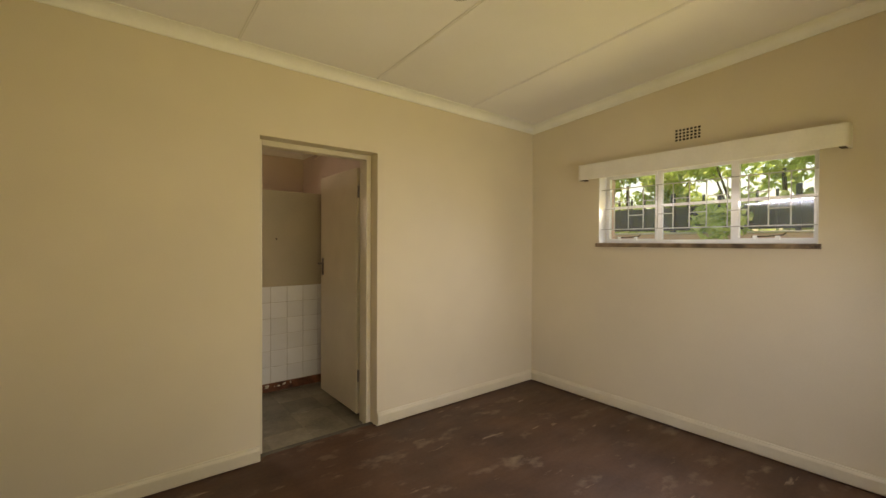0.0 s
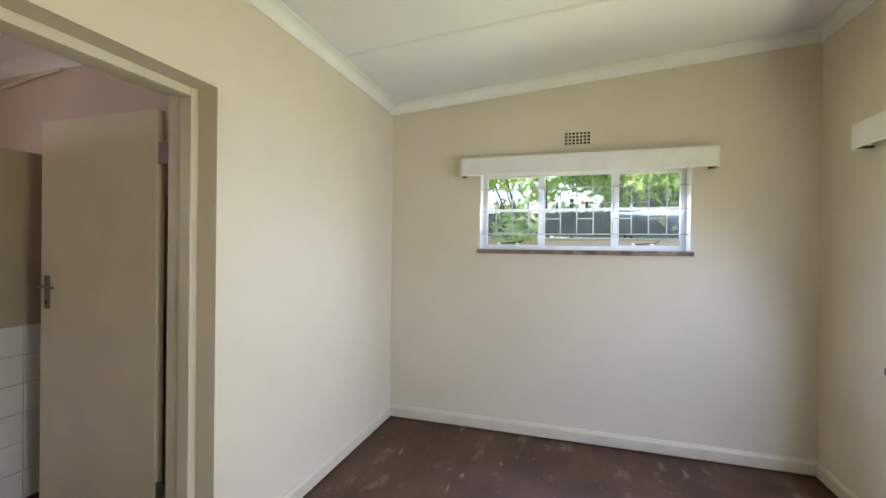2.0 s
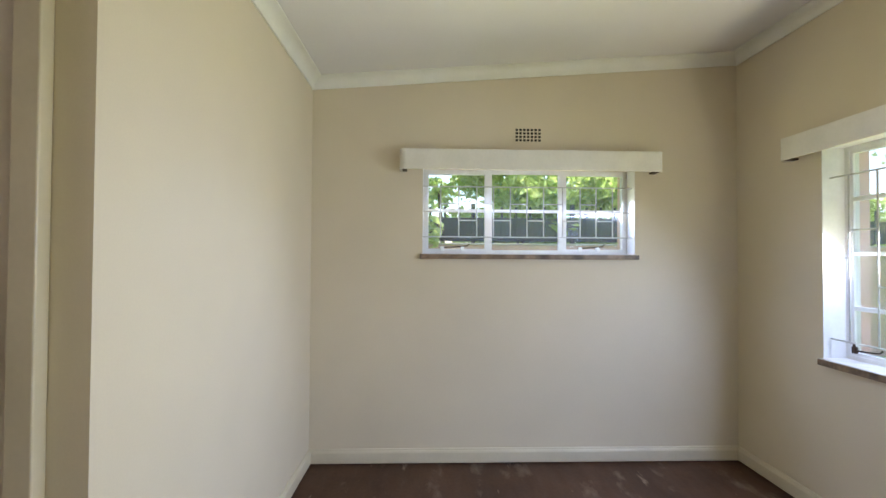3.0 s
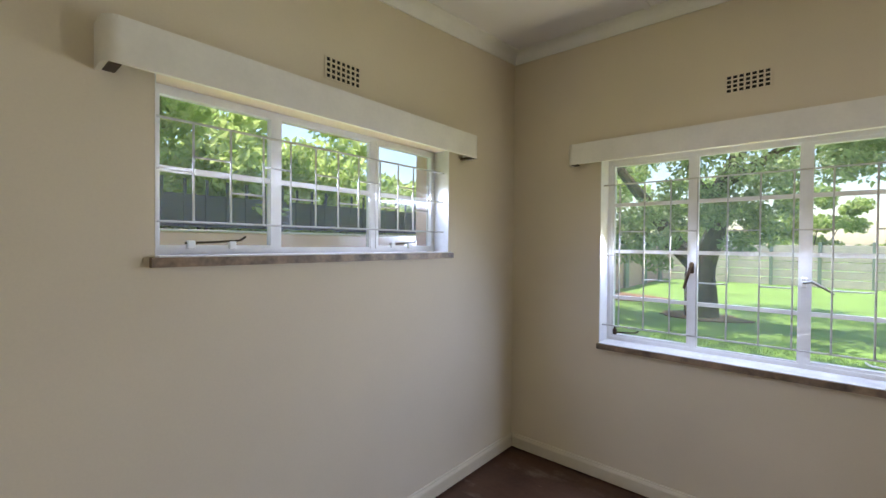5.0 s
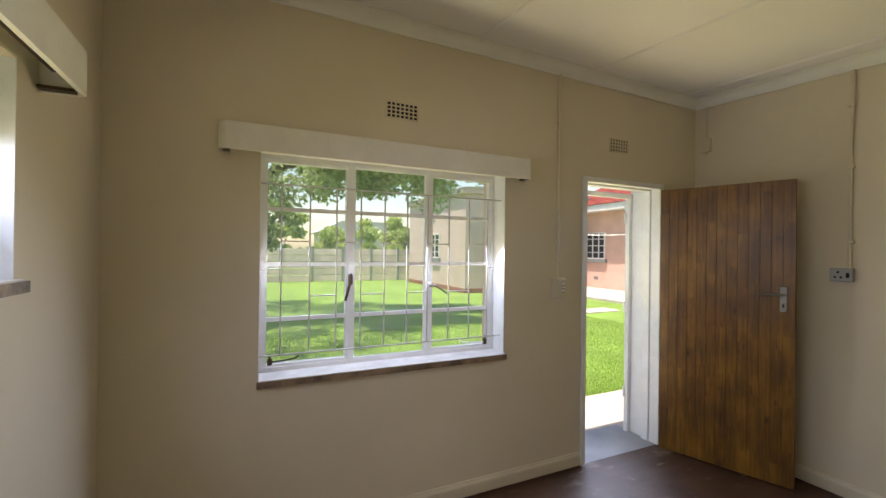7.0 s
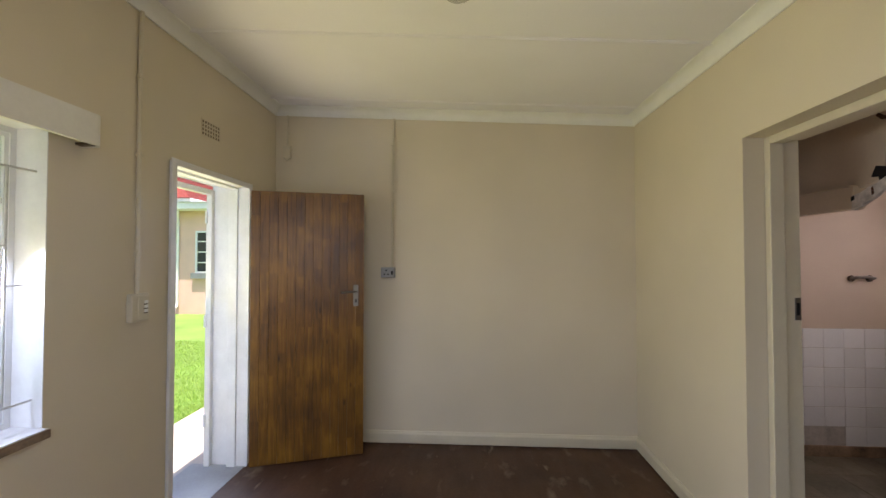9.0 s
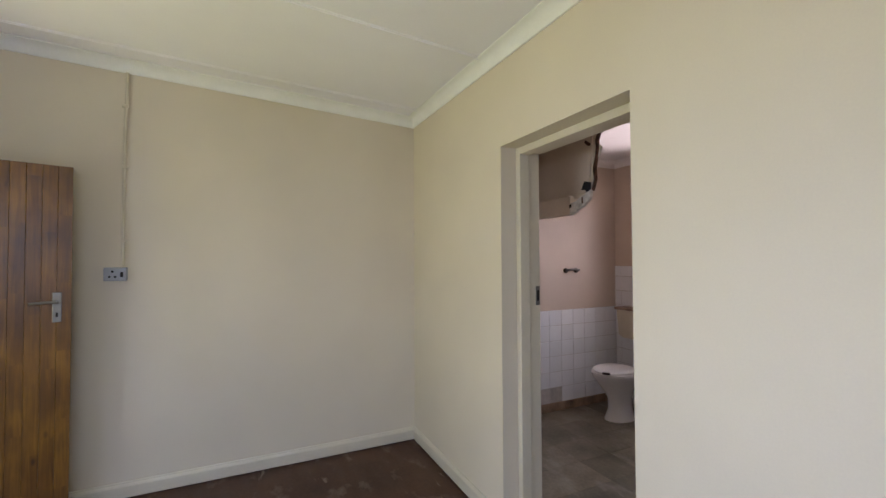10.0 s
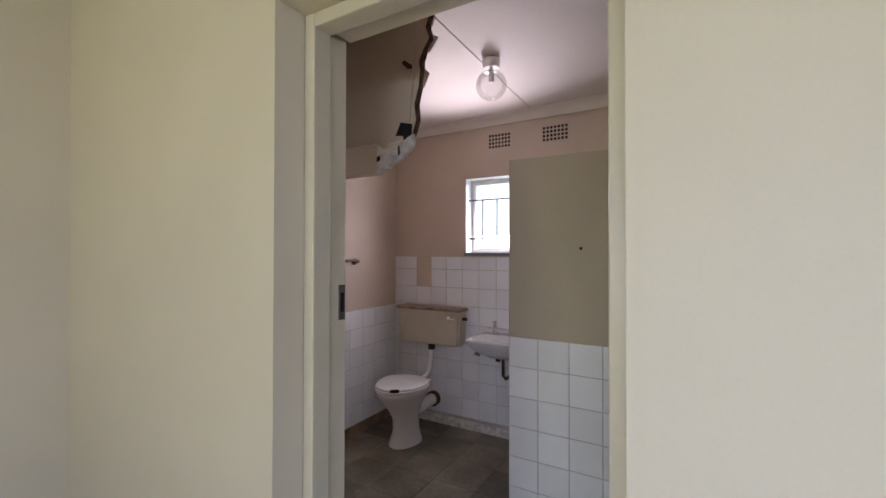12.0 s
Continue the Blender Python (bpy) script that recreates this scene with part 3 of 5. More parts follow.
LX, LY0, LY1 = 2.212, 3.385, 4.175
leaf = thing("door_1", (2.21, 3.32, 0), "beige painted flush door standing open into the bathroom", "door")
leaf["kind"] = "structure"
part("leaf", box(B(), LX, LX + 0.040, LY0, LY1, -0.030, 2.075, 0.002), CREAM_GLOSS, leaf, "beige painted flush leaf")
h = part("door_handle", lever(B(), LY1 - 0.055, 1.20, LX, -1), STEEL, leaf, "worn steel lever handle", True)
part("keyhole", box(B(), LX - 0.010, LX - 0.007, LY1 - 0.060, LY1 - 0.050, 1.135, 1.160, 0.001), BLACK, h)
for hz in (0.25, 1.82):
    bm = sweep(B(), [(LX + 0.012, LY0 - 0.016, hz), (LX + 0.012, LY0 - 0.016, hz + 0.10)], 0.007, 8)
    box(bm, LX + 0.004, LX + 0.008, LY0 - 0.08, LY0, hz, hz + 0.10)
    part("hinge", bm, STEEL, leaf, "steel butt hinge")

# ---------------------------------------------------------------- entrance
fr_c = door_frame("door_frame_entrance", DOOR_C[0], DOOR_C[1], DOOR_C[3], -0.135, 0.15, 0.036, ENAMEL, "white enamelled steel entrance door frame")
for a, b in ((DOOR_C[0] - 0.012, DOOR_C[0] + 0.03), (DOOR_C[1] - 0.03, DOOR_C[1] + 0.012)):
    part("architrave", box(B(), a, b, 0.0155, 0.026, 0, DOOR_C[3] + 0.010, 0.003), ENAMEL, fr_c)
part("architrave", box(B(), DOOR_C[0] + 0.03, DOOR_C[1] - 0.03, 0.0155, 0.026, DOOR_C[3] - 0.03, DOOR_C[3] + 0.010, 0.003), ENAMEL, fr_c)
part("latch", box(B(), DOOR_C[1] - 0.040, DOOR_C[1] - 0.036, -0.03, 0.0, 0.98, 1.10, 0.001), DARKMETAL, fr_c, "dark metal latch plate")
bm = B()
for a, b in ((DOOR_C[0], DOOR_C[0] + 0.006), (DOOR_C[1] - 0.006, DOOR_C[1])):
    box(bm, a, b, -OUT, -0.137, -0.02, DOOR_C[3])
box(bm, DOOR_C[0] + 0.006, DOOR_C[1] - 0.006, -OUT, -0.137, DOOR_C[3] - 0.006, DOOR_C[3])
fixed("trim_entrance_reveal", bm, ENAMEL, "white painted entrance reveal")
gate = thing("security_gate_frame", (0.86, -0.28, 0), "white steel security gate frame set in the entrance", "gate frame")
for a, b in ((DOOR_C[0] + 0.007, DOOR_C[0] + 0.045), (DOOR_C[1] - 0.045, DOOR_C[1] - 0.007)):
    p = part("post", box(B(), a, b, -0.305, -0.262, -0.02, 2.055, 0.003), ENAMEL, gate)
    if a < 0.8:
        for hz in (0.28, 1.02, 1.80):
            part("gate_hinge", sweep(B(), [(b + 0.006, -0.300, hz), (b + 0.006, -0.300, hz + 0.09)], 0.010, 8), ENAMEL, p)
part("head_bar", box(B(), DOOR_C[0] + 0.045, DOOR_C[1] - 0.045, -0.305, -0.262, 2.015, 2.055, 0.003), ENAMEL, gate)
# Reaches out as far as the painted-in shade on the concrete does.
fixed("entrance_step", box(B(), DOOR_C[0], DOOR_C[1], -0.42, -0.0005, -0.2, -0.019, 0.003), STEP_SHADED, "smooth concrete doorstep with shade in its grey")

# stained plank door, swung inward, its free edge near the west wall
HINGE, FREE = Vector((0.462, 0.040)), Vector((0.192, 0.828))
DW, DH = (FREE - HINGE).length, 2.035
ang = math.degrees(math.atan2(FREE.y - HINGE.y, FREE.x - HINGE.x))
wood = thing("door_2", (0, 0, 0), "stained brown pine plank door standing open inward", "door")
wood["kind"] = "structure"
N = 13
for i in range(N):
    a, b = DW * i / N, DW * (i + 1) / N
    part("plank", box(B(), a + 0.0003, b - 0.0003, -0.040, 0.0, -0.008, 0.012 + DH, 0.0014), DOORWOOD, wood)
bm = B()
zc, xc = 1.243, DW - 0.062
box(bm, xc - 0.020, xc + 0.020, -0.048, -0.040, zc - 0.085, zc + 0.085, 0.003)
h = part("door_handle", bm, STEEL, wood, "brushed steel lever handle on a plate")
bm = sweep(B(), [(xc, -0.046, zc + 0.030), (xc, -0.086, zc + 0.030)], 0.009, 8)
sweep(bm, [(xc + 0.004, -0.084, zc + 0.030), (xc - 0.05, -0.088, zc + 0.032), (xc - 0.115, -0.080, zc + 0.028)], 0.008, 8)
part("lever", bm, STEEL, h, "", True)
part("keyhole", box(B(), xc - 0.005, xc + 0.005, -0.0505, -0.048, zc - 0.055, zc - 0.03, 0.001), BLACK, h)
for hz in (0.22, 1.75):
    part("hinge", sweep(B(), [(-0.006, -0.004, hz), (-0.006, -0.004, hz + 0.10)], 0.008, 8), STEEL, wood, "steel hinge")
wood.matrix_world = pose(HINGE.x, HINGE.y, 0, 0, 0, ang)

# ---------------------------------------------------------------- steel windows
def steel_window(name, axis, w, u0, u1, z0, z1, bays, bars, label, glassmat):
    """Steel casements in one plane w across axis; bays: list of (u, u, sash); bars: heights of glazing bars."""
    cu = (u0 + u1) / 2
    at = (w, cu, z0) if axis == "x" else (cu, w, z0)
    win = thing(name, at, label, "window")
    win["kind"] = "structure"

    def bx(bm, a, b, c, d, near, far, bev=0.0):
        lo, hi = w - near, w + far
        return box(bm, lo, hi, a, b, c, d, bev) if axis == "x" else box(bm, a, b, lo, hi, c, d, bev)

    g = 0.001
    bm = B()
    bx(bm, u0 + g, u1 - g, z0 + g, z0 + 0.028, 0.018, 0.018)
    bx(bm, u0 + g, u1 - g, z1 - 0.028, z1 - g, 0.018, 0.018)
    bx(bm, u0 + g, u0 + 0.026, z0 + 0.028, z1 - 0.028, 0.018, 0.018)
    bx(bm, u1 - 0.026, u1 - g, z0 + 0.028, z1 - 0.028, 0.018, 0.018)
    for (a, b, s), (c, d, t) in zip(bays, bays[1:]):
        bx(bm, b, c, z0 + 0.028, z1 - 0.028, 0.018, 0.018)
    fr = part("window_frame", bm, ENAMEL, win, "white painted steel frame")
    for a, b, sash in bays:
        bm = B()
        e = 0.016 if sash else 0.008
        k = 0.026 if sash else 0.014
        za, zb = z0 + 0.028, z1 - 0.028
        bx(bm, a, a + e, za, zb, k, 0.012)
        bx(bm, b - e, b, za, zb, k, 0.012)
        bx(bm, a + e, b - e, za, za + e, k, 0.012)
        bx(bm, a + e, b - e, zb - e, zb, k, 0.012)
        for z in bars:
            bx(bm, a + e, b - e, z - 0.011, z + 0.011, 0.014, 0.010)
        part("sash" if sash else "glazing_bars", bm, ENAMEL, win)
        edges = [za + e] + list(bars) + [zb - e]
        for c, d in zip(edges, edges[1:]):
            p = part("pane", bx(B(), a + e - 0.002, b - e + 0.002, c, d, 0.002, 0.002), glassmat, win)
            p.visible_shadow = False
    return win


def bar_grille(name, axis, w, u0, u1, zlo, zhi, ups, shorts, label, m=BARPAINT, r=0.0048):
    g = thing(name, (w, (u0 + u1) / 2, zlo) if axis == "x" else ((u0 + u1) / 2, w, zlo), label, "burglar bars")
    P = (lambda u, z: (w, u, z)) if axis == "x" else (lambda u, z: (u, w, z))
    for z in (zlo, zhi):
        part("rail", sweep(B(), [P(u0, z), P(u1, z)], r, 6), m, g)
    for u in ups:
        part("upright", sweep(B(), [P(u, zlo), P(u, zhi)], r * 0.94, 6), m, g)
    for a, b, z in shorts:
        part("short_bar", sweep(B(), [P(a, z), P(b, z)], 0.0042, 6), m, g)
    return g


win_c = steel_window("window_1", "y", -0.15, WIN_C[0], WIN_C[1], WIN_C[2], WIN_C[3], [(1.981, 2.435, True), (2.465, 2.930, False), (2.960, 3.420, True)], [1.153, 1.456, 1.761], "white steel garden window with many panes", GLASS)
ups_c = [3.339, 3.193, 3.049, 2.911, 2.769, 2.627, 2.493, 2.347, 2.200, 2.063]
sh = [(ups_c[i], ups_c[i + 1], 1.583) for i in range(0, 9, 2)] + [(ups_c[i], ups_c[i + 1], 1.287) for i in range(1, 9, 2)] + [(WIN_C[1], ups_c[0], 1.433), (ups_c[-1], WIN_C[0], 1.433)]
bar_grille("burglar_bars", "y", -0.045, WIN_C[0], WIN_C[1], 0.979, 1.883, ups_c, sh, "white steel burglar bars across the garden window")
win_b = steel_window("window_2", "x", XB + 0.135, WIN_B[0], WIN_B[1], WIN_B[2], WIN_B[3], [(0.776, 1.227, True), (1.257, 1.770, False), (1.800, 2.246, True)], [1.765], "white steel high window with three bays", GLASS)
ups_b = [2.143, 2.012, 1.883, 1.763, 1.641, 1.520, 1.400, 1.262, 1.133, 1.017, 0.896]
sh = [(ups_b[i], ups_b[i + 1], 1.806 if i % 2 == 0 else 1.687) for i in range(10)] + [(WIN_B[1], ups_b[0], 1.75), (ups_b[-1], WIN_B[0], 1.75)]
bar_grille("burglar_bars", "x", XB + 0.038, WIN_B[0], WIN_B[1], 1.568, 1.929, ups_b, sh, "white steel burglar bars across the high window")
win_n = steel_window("window_3", "y", BY1 + 0.13, WIN_N[0], WIN_N[1], WIN_N[2], WIN_N[3], [(0.714, 1.195, True)], [], "small frosted bathroom window", FROST)
bar_grille("burglar_bars", "y", BY1 + 0.05, WIN_N[0], WIN_N[1], 1.570, 1.900, [0.825, 0.955, 1.085], [], "thin dark steel burglar bars in the bathroom window", BLACKFENCE, 0.0075)

# reveals and sills
for nm, axis, o, w0, w1 in (("trim_reveal_garden_window", "y", WIN_C, -0.131, 0.001), ("trim_reveal_high_window", "x", WIN_B, XB - 0.001, XB + 0.116), ("trim_reveal_bathroom_window", "y", WIN_N, BY1 - 0.001, BY1 + 0.103)):
    bm = B()
    t = 0.004
    for a, b, c, d in ((o[0], o[0] + t, o[2], o[3]), (o[1] - t, o[1], o[2], o[3]), (o[0] + t, o[1] - t, o[3] - t, o[3])):
        box(bm, w0, w1, a, b, c, d) if axis == "x" else box(bm, a, b, w0, w1, c, d)
    fixed(nm, bm, ENAMEL, "white painted window reveal")
fixed("trim_head_high_window", box(B(), XB - 0.001, XB + 0.116, WIN_B[0] + 0.004, WIN_B[1] - 0.004, WIN_B[3] - 0.008, WIN_B[3] - 0.0042), PEACH_BOUNCE, "window head with peach bounce light painted in")


def sill(name, axis, o, w_in, w_out, z, th, proud, front, label, over=0.006):
    s = thing(name, ((w_in, (o[0] + o[1]) / 2, z) if axis == "x" else ((o[0] + o[1]) / 2, w_in, z)), label, "window sill")
    s["kind"] = "structure"
    sgn = 1 if w_in > w_out else -1
    rng = random.Random(7)
    n = 14
    a, b = o[0] - over, o[1] + over
    bm = B()
    outline = [(a + (b - a) * i / n, w_in + sgn * (proud + rng.uniform(-0.002, 0.002))) for i in range(n + 1)]
    outline += [(b, w_in + sgn * 0.001), (a, w_in + sgn * 0.001)]
    pts = [(v, u) for u, v in outline] if axis == "x" else outline
    prism(bm, pts, z - th, z - 0.003, "z")
    part("nosing", bm, front, s, "worn dark brown edge")
    lo, hi = sorted((w_in + sgn * proud * 0.92, w_out))
    bm = box(B(), lo, hi, o[0] + 0.005, o[1] - 0.005, z - 0.003, z + 0.003, 0.001) if axis == "x" else box(B(), o[0] + 0.005, o[1] - 0.005, lo, hi, z - 0.003, z + 0.003, 0.001)
    part("sill_top", bm, SILLTOP, s, "worn white painted top")


sill("window_sill_garden", "y", WIN_C, 0.0, -0.131, 0.868, 0.036, 0.030, SILLMAT, "worn stone sill, white on top with brown edge")
sill("window_sill_high", "x", WIN_B, XB, XB + 0.116, 1.446, 0.036, 0.032, SILLMAT, "worn stone sill with chipped brown edge", 0.016)
sill("window_sill_bathroom", "y", WIN_N, BY1, BY1 + 0.11, 1.449, 0.024, 0.020, GREYSILL, "grey painted bathroom sill")


def stay(bm, axis, w, u0, u1, z, lift=0.012):
    P = (lambda u, d, z: (w - d, u, z)) if axis == "x" else (lambda u, d, z: (u, w + d, z))
    sweep(bm, [P(u0, 0.030, z), P((u0 + u1) / 2, 0.034, z + lift * 0.4), P(u1 - 0.02 * math.copysign(1, u1 - u0), 0.034, z + lift), P(u1, 0.04, z + lift + 0.016)], 0.0048, 6)
    return bm


for wn_, axis, w, u0, u1, z, m, lb in ((win_c, "y", -0.15, 3.385, 3.235, 0.925, DARKMETAL, "black peg stay"), (win_c, "y", -0.15, 2.030, 2.225, 0.925, ENAMEL, "white peg stay"),
                                       (win_b, "x", XB + 0.135, 2.15, 1.93, 1.492, DARKMETAL, "bronze peg stay"), (win_b, "x", XB + 0.135, 1.13, 0.93, 1.492, DARKMETAL, "bronze peg stay")):
    s = part("stay", stay(B(), axis, w, u0, u1, z), m, wn_, lb)
    bm = B()
    if axis == "y":
        box(bm, u0 - 0.012, u0 + 0.012, w + 0.020, w + 0.040, z - 0.016, z + 0.022, 0.003)
        sweep(bm, [(u0, w + 0.034, z), (u0, w + 0.034, z + 0.045)], 0.006, 6)
        part("stay_bracket", bm, DARKMETAL, s)
    else:
        for uu in (u0 - 0.02, u1 + 0.05):
            box(bm, w - 0.040, w - 0.020, uu - 0.014, uu + 0.014, z - 0.024, z + 0.010, 0.004)
        part("stay_bracket", bm, ENAMEL, s)
bm = sweep(B(), [(2.950, -0.118, 1.40), (2.962, -0.100, 1.335), (2.985, -0.098, 1.245)], 0.009, 8, 0.008)
box(bm, 2.938, 2.964, -0.132, -0.115, 1.335, 1.395, 0.004)
part("window_handle", bm, DARKMETAL, win_c, "dark brown casement handle")
bm = sweep(B(), [(2.45, -0.115, 1.315), (2.42, -0.09, 1.322), (2.375, -0.088, 1.295), (2.335, -0.085, 1.265)], 0.008, 8, 0.005)
wh = part("window_handle", bm, STEEL, win_c, "grey steel casement handle")
part("handle_plate", box(B(), 2.436, 2.462, -0.132, -0.114, 1.29, 1.34, 0.004), ENAMEL, wh, "white painted plate")


# ---------------------------------------------------------------- pelmets
def pelmet(axis, w, u0, u1, z0, z1, depth, sgn, label):
    """A curtain box: a board bent round at both ends, open below."""
    r, t = 0.05, 0.016
    outer = [(u0, 0.0)] + [(u0 + r - r * math.cos(math.pi / 2 * k / 6), depth - r + r * math.sin(math.pi / 2 * k / 6)) for k in range(7)]
    outer += [(u1 - r + r * math.sin(math.pi / 2 * k / 6), depth - r + r * math.cos(math.pi / 2 * k / 6)) for k in range(7)] + [(u1, 0.0)]
    inner = [(min(max(u, u0 + t), u1 - t), min(d, depth - t)) for u, d in outer][::-1]
    P = (lambda u, d: (w + sgn * d, u)) if axis == "x" else (lambda u, d: (u, w + sgn * d))
    p = thing("pelmet", (*P((u0 + u1) / 2, 0.0), z0), label, "pelmet", "curtain pelmets")
    part("board", prism(B(), [P(u, d) for u, d in outer + inner], z0, z1, "z"), PELMET, p, "", True)
    part("top_board", prism(B(), [P(u, min(d, depth - 0.002)) for u, d in outer], z1, z1 + 0.010, "z"), PELMET, p)
    bm = sweep(B(), [(*P(u0 + 0.06, 0.05), z0 + 0.06), (*P(u1 - 0.06, 0.05), z0 + 0.06)], 0.010, 6)
    part("curtain_rail", bm, DARKMETAL, p, "dark curtain rail inside")
    for u in (u0 + t + 0.018, u1 - t - 0.018):
        a, b = sorted((P(u - 0.016, 0.006), P(u + 0.016, depth - 0.03)))
        part("end_cap", box(B(), min(a[0], b[0]), max(a[0], b[0]), min(a[1], b[1]), max(a[1], b[1]), z0 + 0.002, z0 + 0.012), DARKMETAL, p, "dark metal end bracket")
    return p


pelmet("y", 0.001, 1.800, 3.635, 2.018, 2.140, 0.100, 1, "off-white curtain pelmet with rounded ends over the garden window")
pelmet("x", XB - 0.001, 0.600, 2.430, 2.022, 2.150, 0.125, -1, "off-white curtain pelmet with rounded ends over the high window")


# ---------------------------------------------------------------- air bricks
def air_brick(axis, w, sgn, u0, u1, z0, z1, paint, back, cols=7, rows=4):
    """A perforated vent: face of crossing webs, hole shade painted on a sheet behind."""
    P = (lambda u, d: (w + sgn * d, u)) if axis == "x" else (lambda u, d: (u, w + sgn * d))
    v = thing("air_brick", (*P((u0 + u1) / 2, 0), z0), "square-holed air brick vent high in the wall", "vent", "air bricks")

    def bx(bm, a, b, d0, d1, c, d):
        p, q = P(a, d0), P(b, d1)
        return box(bm, min(p[0], q[0]), max(p[0], q[0]), min(p[1], q[1]), max(p[1], q[1]), c, d)

    part("hole_shade", bx(B(), u0, u1, 0.0005, 0.0015, z0, z1), back, v, "thin sheet coloured for the shade in the holes")
    pu, pz = (u1 - u0) / cols, (z1 - z0) / rows
    fu, fz = pu * 0.16, pz * 0.16
    gaps = [(u0 + pu * i + fu, u0 + pu * (i + 1) - fu, z0 + pz * j + fz, z0 + pz * (j + 1) - fz) for i in range(cols) for j in range(rows)]
    bm = holed(B(), axis, w + sgn * 0.0016, w + sgn * 0.005, u0 - fu, u1 + fu, z0 - fz, z1 + fz, gaps)
    part("face", bm, paint, v)


air_brick("y", 0.0, 1, 2.590, 2.782, 2.315, 2.408, CREAM, BLACK)
air_brick("y", 0.0, 1, 0.822, 1.012, 2.317, 2.418, CREAM, VENTBACK)
air_brick("x", XB, -1, 1.428, 1.618, 2.246, 2.345, CREAM, BLACK)
air_brick("y", BY1, -1, 0.900, 1.095, 2.310, 2.432, BATHPAINT, BLACK)
air_brick("y", BY1, -1, 1.355, 1.555, 2.310, 2.432, BATHPAINT, BLACK)

# ---------------------------------------------------------------- electrics
sw = thing("light_switch", (1.512, 0.0, 1.22), "ivory surface-mounted light switch with conduit", "switch")
part("box", box(B(), 1.458, 1.566, 0.001, 0.034, 1.220, 1.360, 0.005, 2), IVORY, sw)
part("plate", box(B(), 1.463, 1.535, 0.034, 0.040, 1.228, 1.352, 0.003), IVORY, sw)
for k in range(3):
    part("rocker", box(B(), 1.478, 1.500, 0.040, 0.047, 1.265 + 0.022 * k, 1.280 + 0.022 * k, 0.002), ENAMEL, sw, "white rocker")
    part("rocker_gap", box(B(), 1.476, 1.502, 0.0402, 0.042, 1.2595 + 0.022 * k, 1.2635 + 0.022 * k), BLACK, sw)
bm = B()
sweep(bm, [(1.514, 0.013, 1.36), (1.514, 0.013, 2.60), (1.508, 0.013, ceil_z(0, 1.5) - 0.072)], 0.010, 8)
for z in (1.55, 2.05, 2.45):
    box(bm, 1.500, 1.528, 0.001, 0.026, z, z + 0.018, 0.002)
solo("conduit_pipe", bm, CREAM_GLOSS, "cream painted surface conduit above the light switch", "conduit")
so = thing("wall_socket", (0.0, 1.0, 1.37), "grey surface-mounted wall socket beside the door", "socket")
part("box", box(B(), 0.001, 0.042, 0.938, 1.056, 1.375, 1.461, 0.005, 2), GREYPLASTIC, so)
part("plate", box(B(), 0.042, 0.047, 0.942, 1.052, 1.379, 1.457, 0.003), GREYPLASTIC, so)
for y, z in ((0.985, 1.435), (0.970, 1.402), (1.000, 1.402)):
    part("pin_hole", sweep(B(), [(0.046, y, z), (0.0485, y, z)], 0.0075, 8), BLACK, so)
part("rocker", box(B(), 0.047, 0.053, 1.026, 1.042, 1.400, 1.432, 0.002), BLACK, so, "black rocker")
bm = B()
sweep(bm, [(0.013, 1.030, 1.46), (0.013, 1.032, 2.2), (0.013, 1.044, ceil_z(1.04) - 0.072)], 0.010, 8)
for z in (1.62, 2.1, 2.5):
    box(bm, 0.001, 0.026, 1.018, 1.052, z, z + 0.018, 0.002)
solo("conduit_pipe", bm, CREAM_GLOSS, "cream painted surface conduit above the wall socket", "conduit")
bl = thing("junction_box", (0.0, 0.108, 2.38), "small cream junction box high on the wall", "junction box")
part("box", box(B(), 0.001, 0.030, 0.074, 0.142, 2.40, 2.512, 0.006, 2), CREAM_GLOSS, bl)
part("cable_stub", sweep(B(), [(0.016, 0.108, 2.40), (0.018, 0.110, 2.385)], 0.012, 8), CREAM_GLOSS, bl)
part("conduit", sweep(B(), [(0.012, 0.108, 2.51), (0.012, 0.108, ceil_z(0.1) - 0.072)], 0.008, 8), CREAM_GLOSS, bl)


def ceiling_light(x, y, z, label, r=0.078, drop=0.0):
    """Round holder with a clear globe and a bulb."""
    l = thing("ceiling_light", (x, y, z), label, "ceiling light", "globe lights")
    part("holder", lathe(B(), [(0.030, z - 0.056), (0.046, z - 0.054), (0.050, z - 0.046), (0.050, z - 0.004), (0.047, z)], x, y, 24), ENAMEL, l, "white plastic holder", True)
    prof = [(0.004 + r * math.sin(math.pi * k / 16), z - 0.045 - drop - r - r * math.cos(math.pi * k / 16)) for k in range(15)]
    g = part("globe", lathe(B(), prof, x, y, 24), GLOBE, l, "clear glass globe", True)
    g.visible_shadow = False
    part("bulb", lathe(B(), [(0.006, z - 0.135), (0.014, z - 0.132), (0.016, z - 0.12), (0.015, z - 0.085), (0.012, z - 0.056)], x, y, 12), SEATPLASTIC, l, "white bulb", True)


ceiling_light(1.863, 1.636, ceil_z(1.636, 1.863), "white ceiling light with clear glass globe")
ceiling_light(1.345, 4.515, BZ - 0.008, "white bathroom ceiling light with clear glass globe", 0.085, 0.02)

# ---------------------------------------------------------------- bathroom things
def ring(cx, cy, z, rx, ryf, ryb, n=20):
    """Egg outline: ryf towards -y (the front), ryb towards +y."""
    return [(cx + rx * math.cos(2 * math.pi * k / n), cy + (ryb if math.sin(2 * math.pi * k / n) > 0 else ryf) * math.sin(2 * math.pi * k / n), z) for k in range(n)]


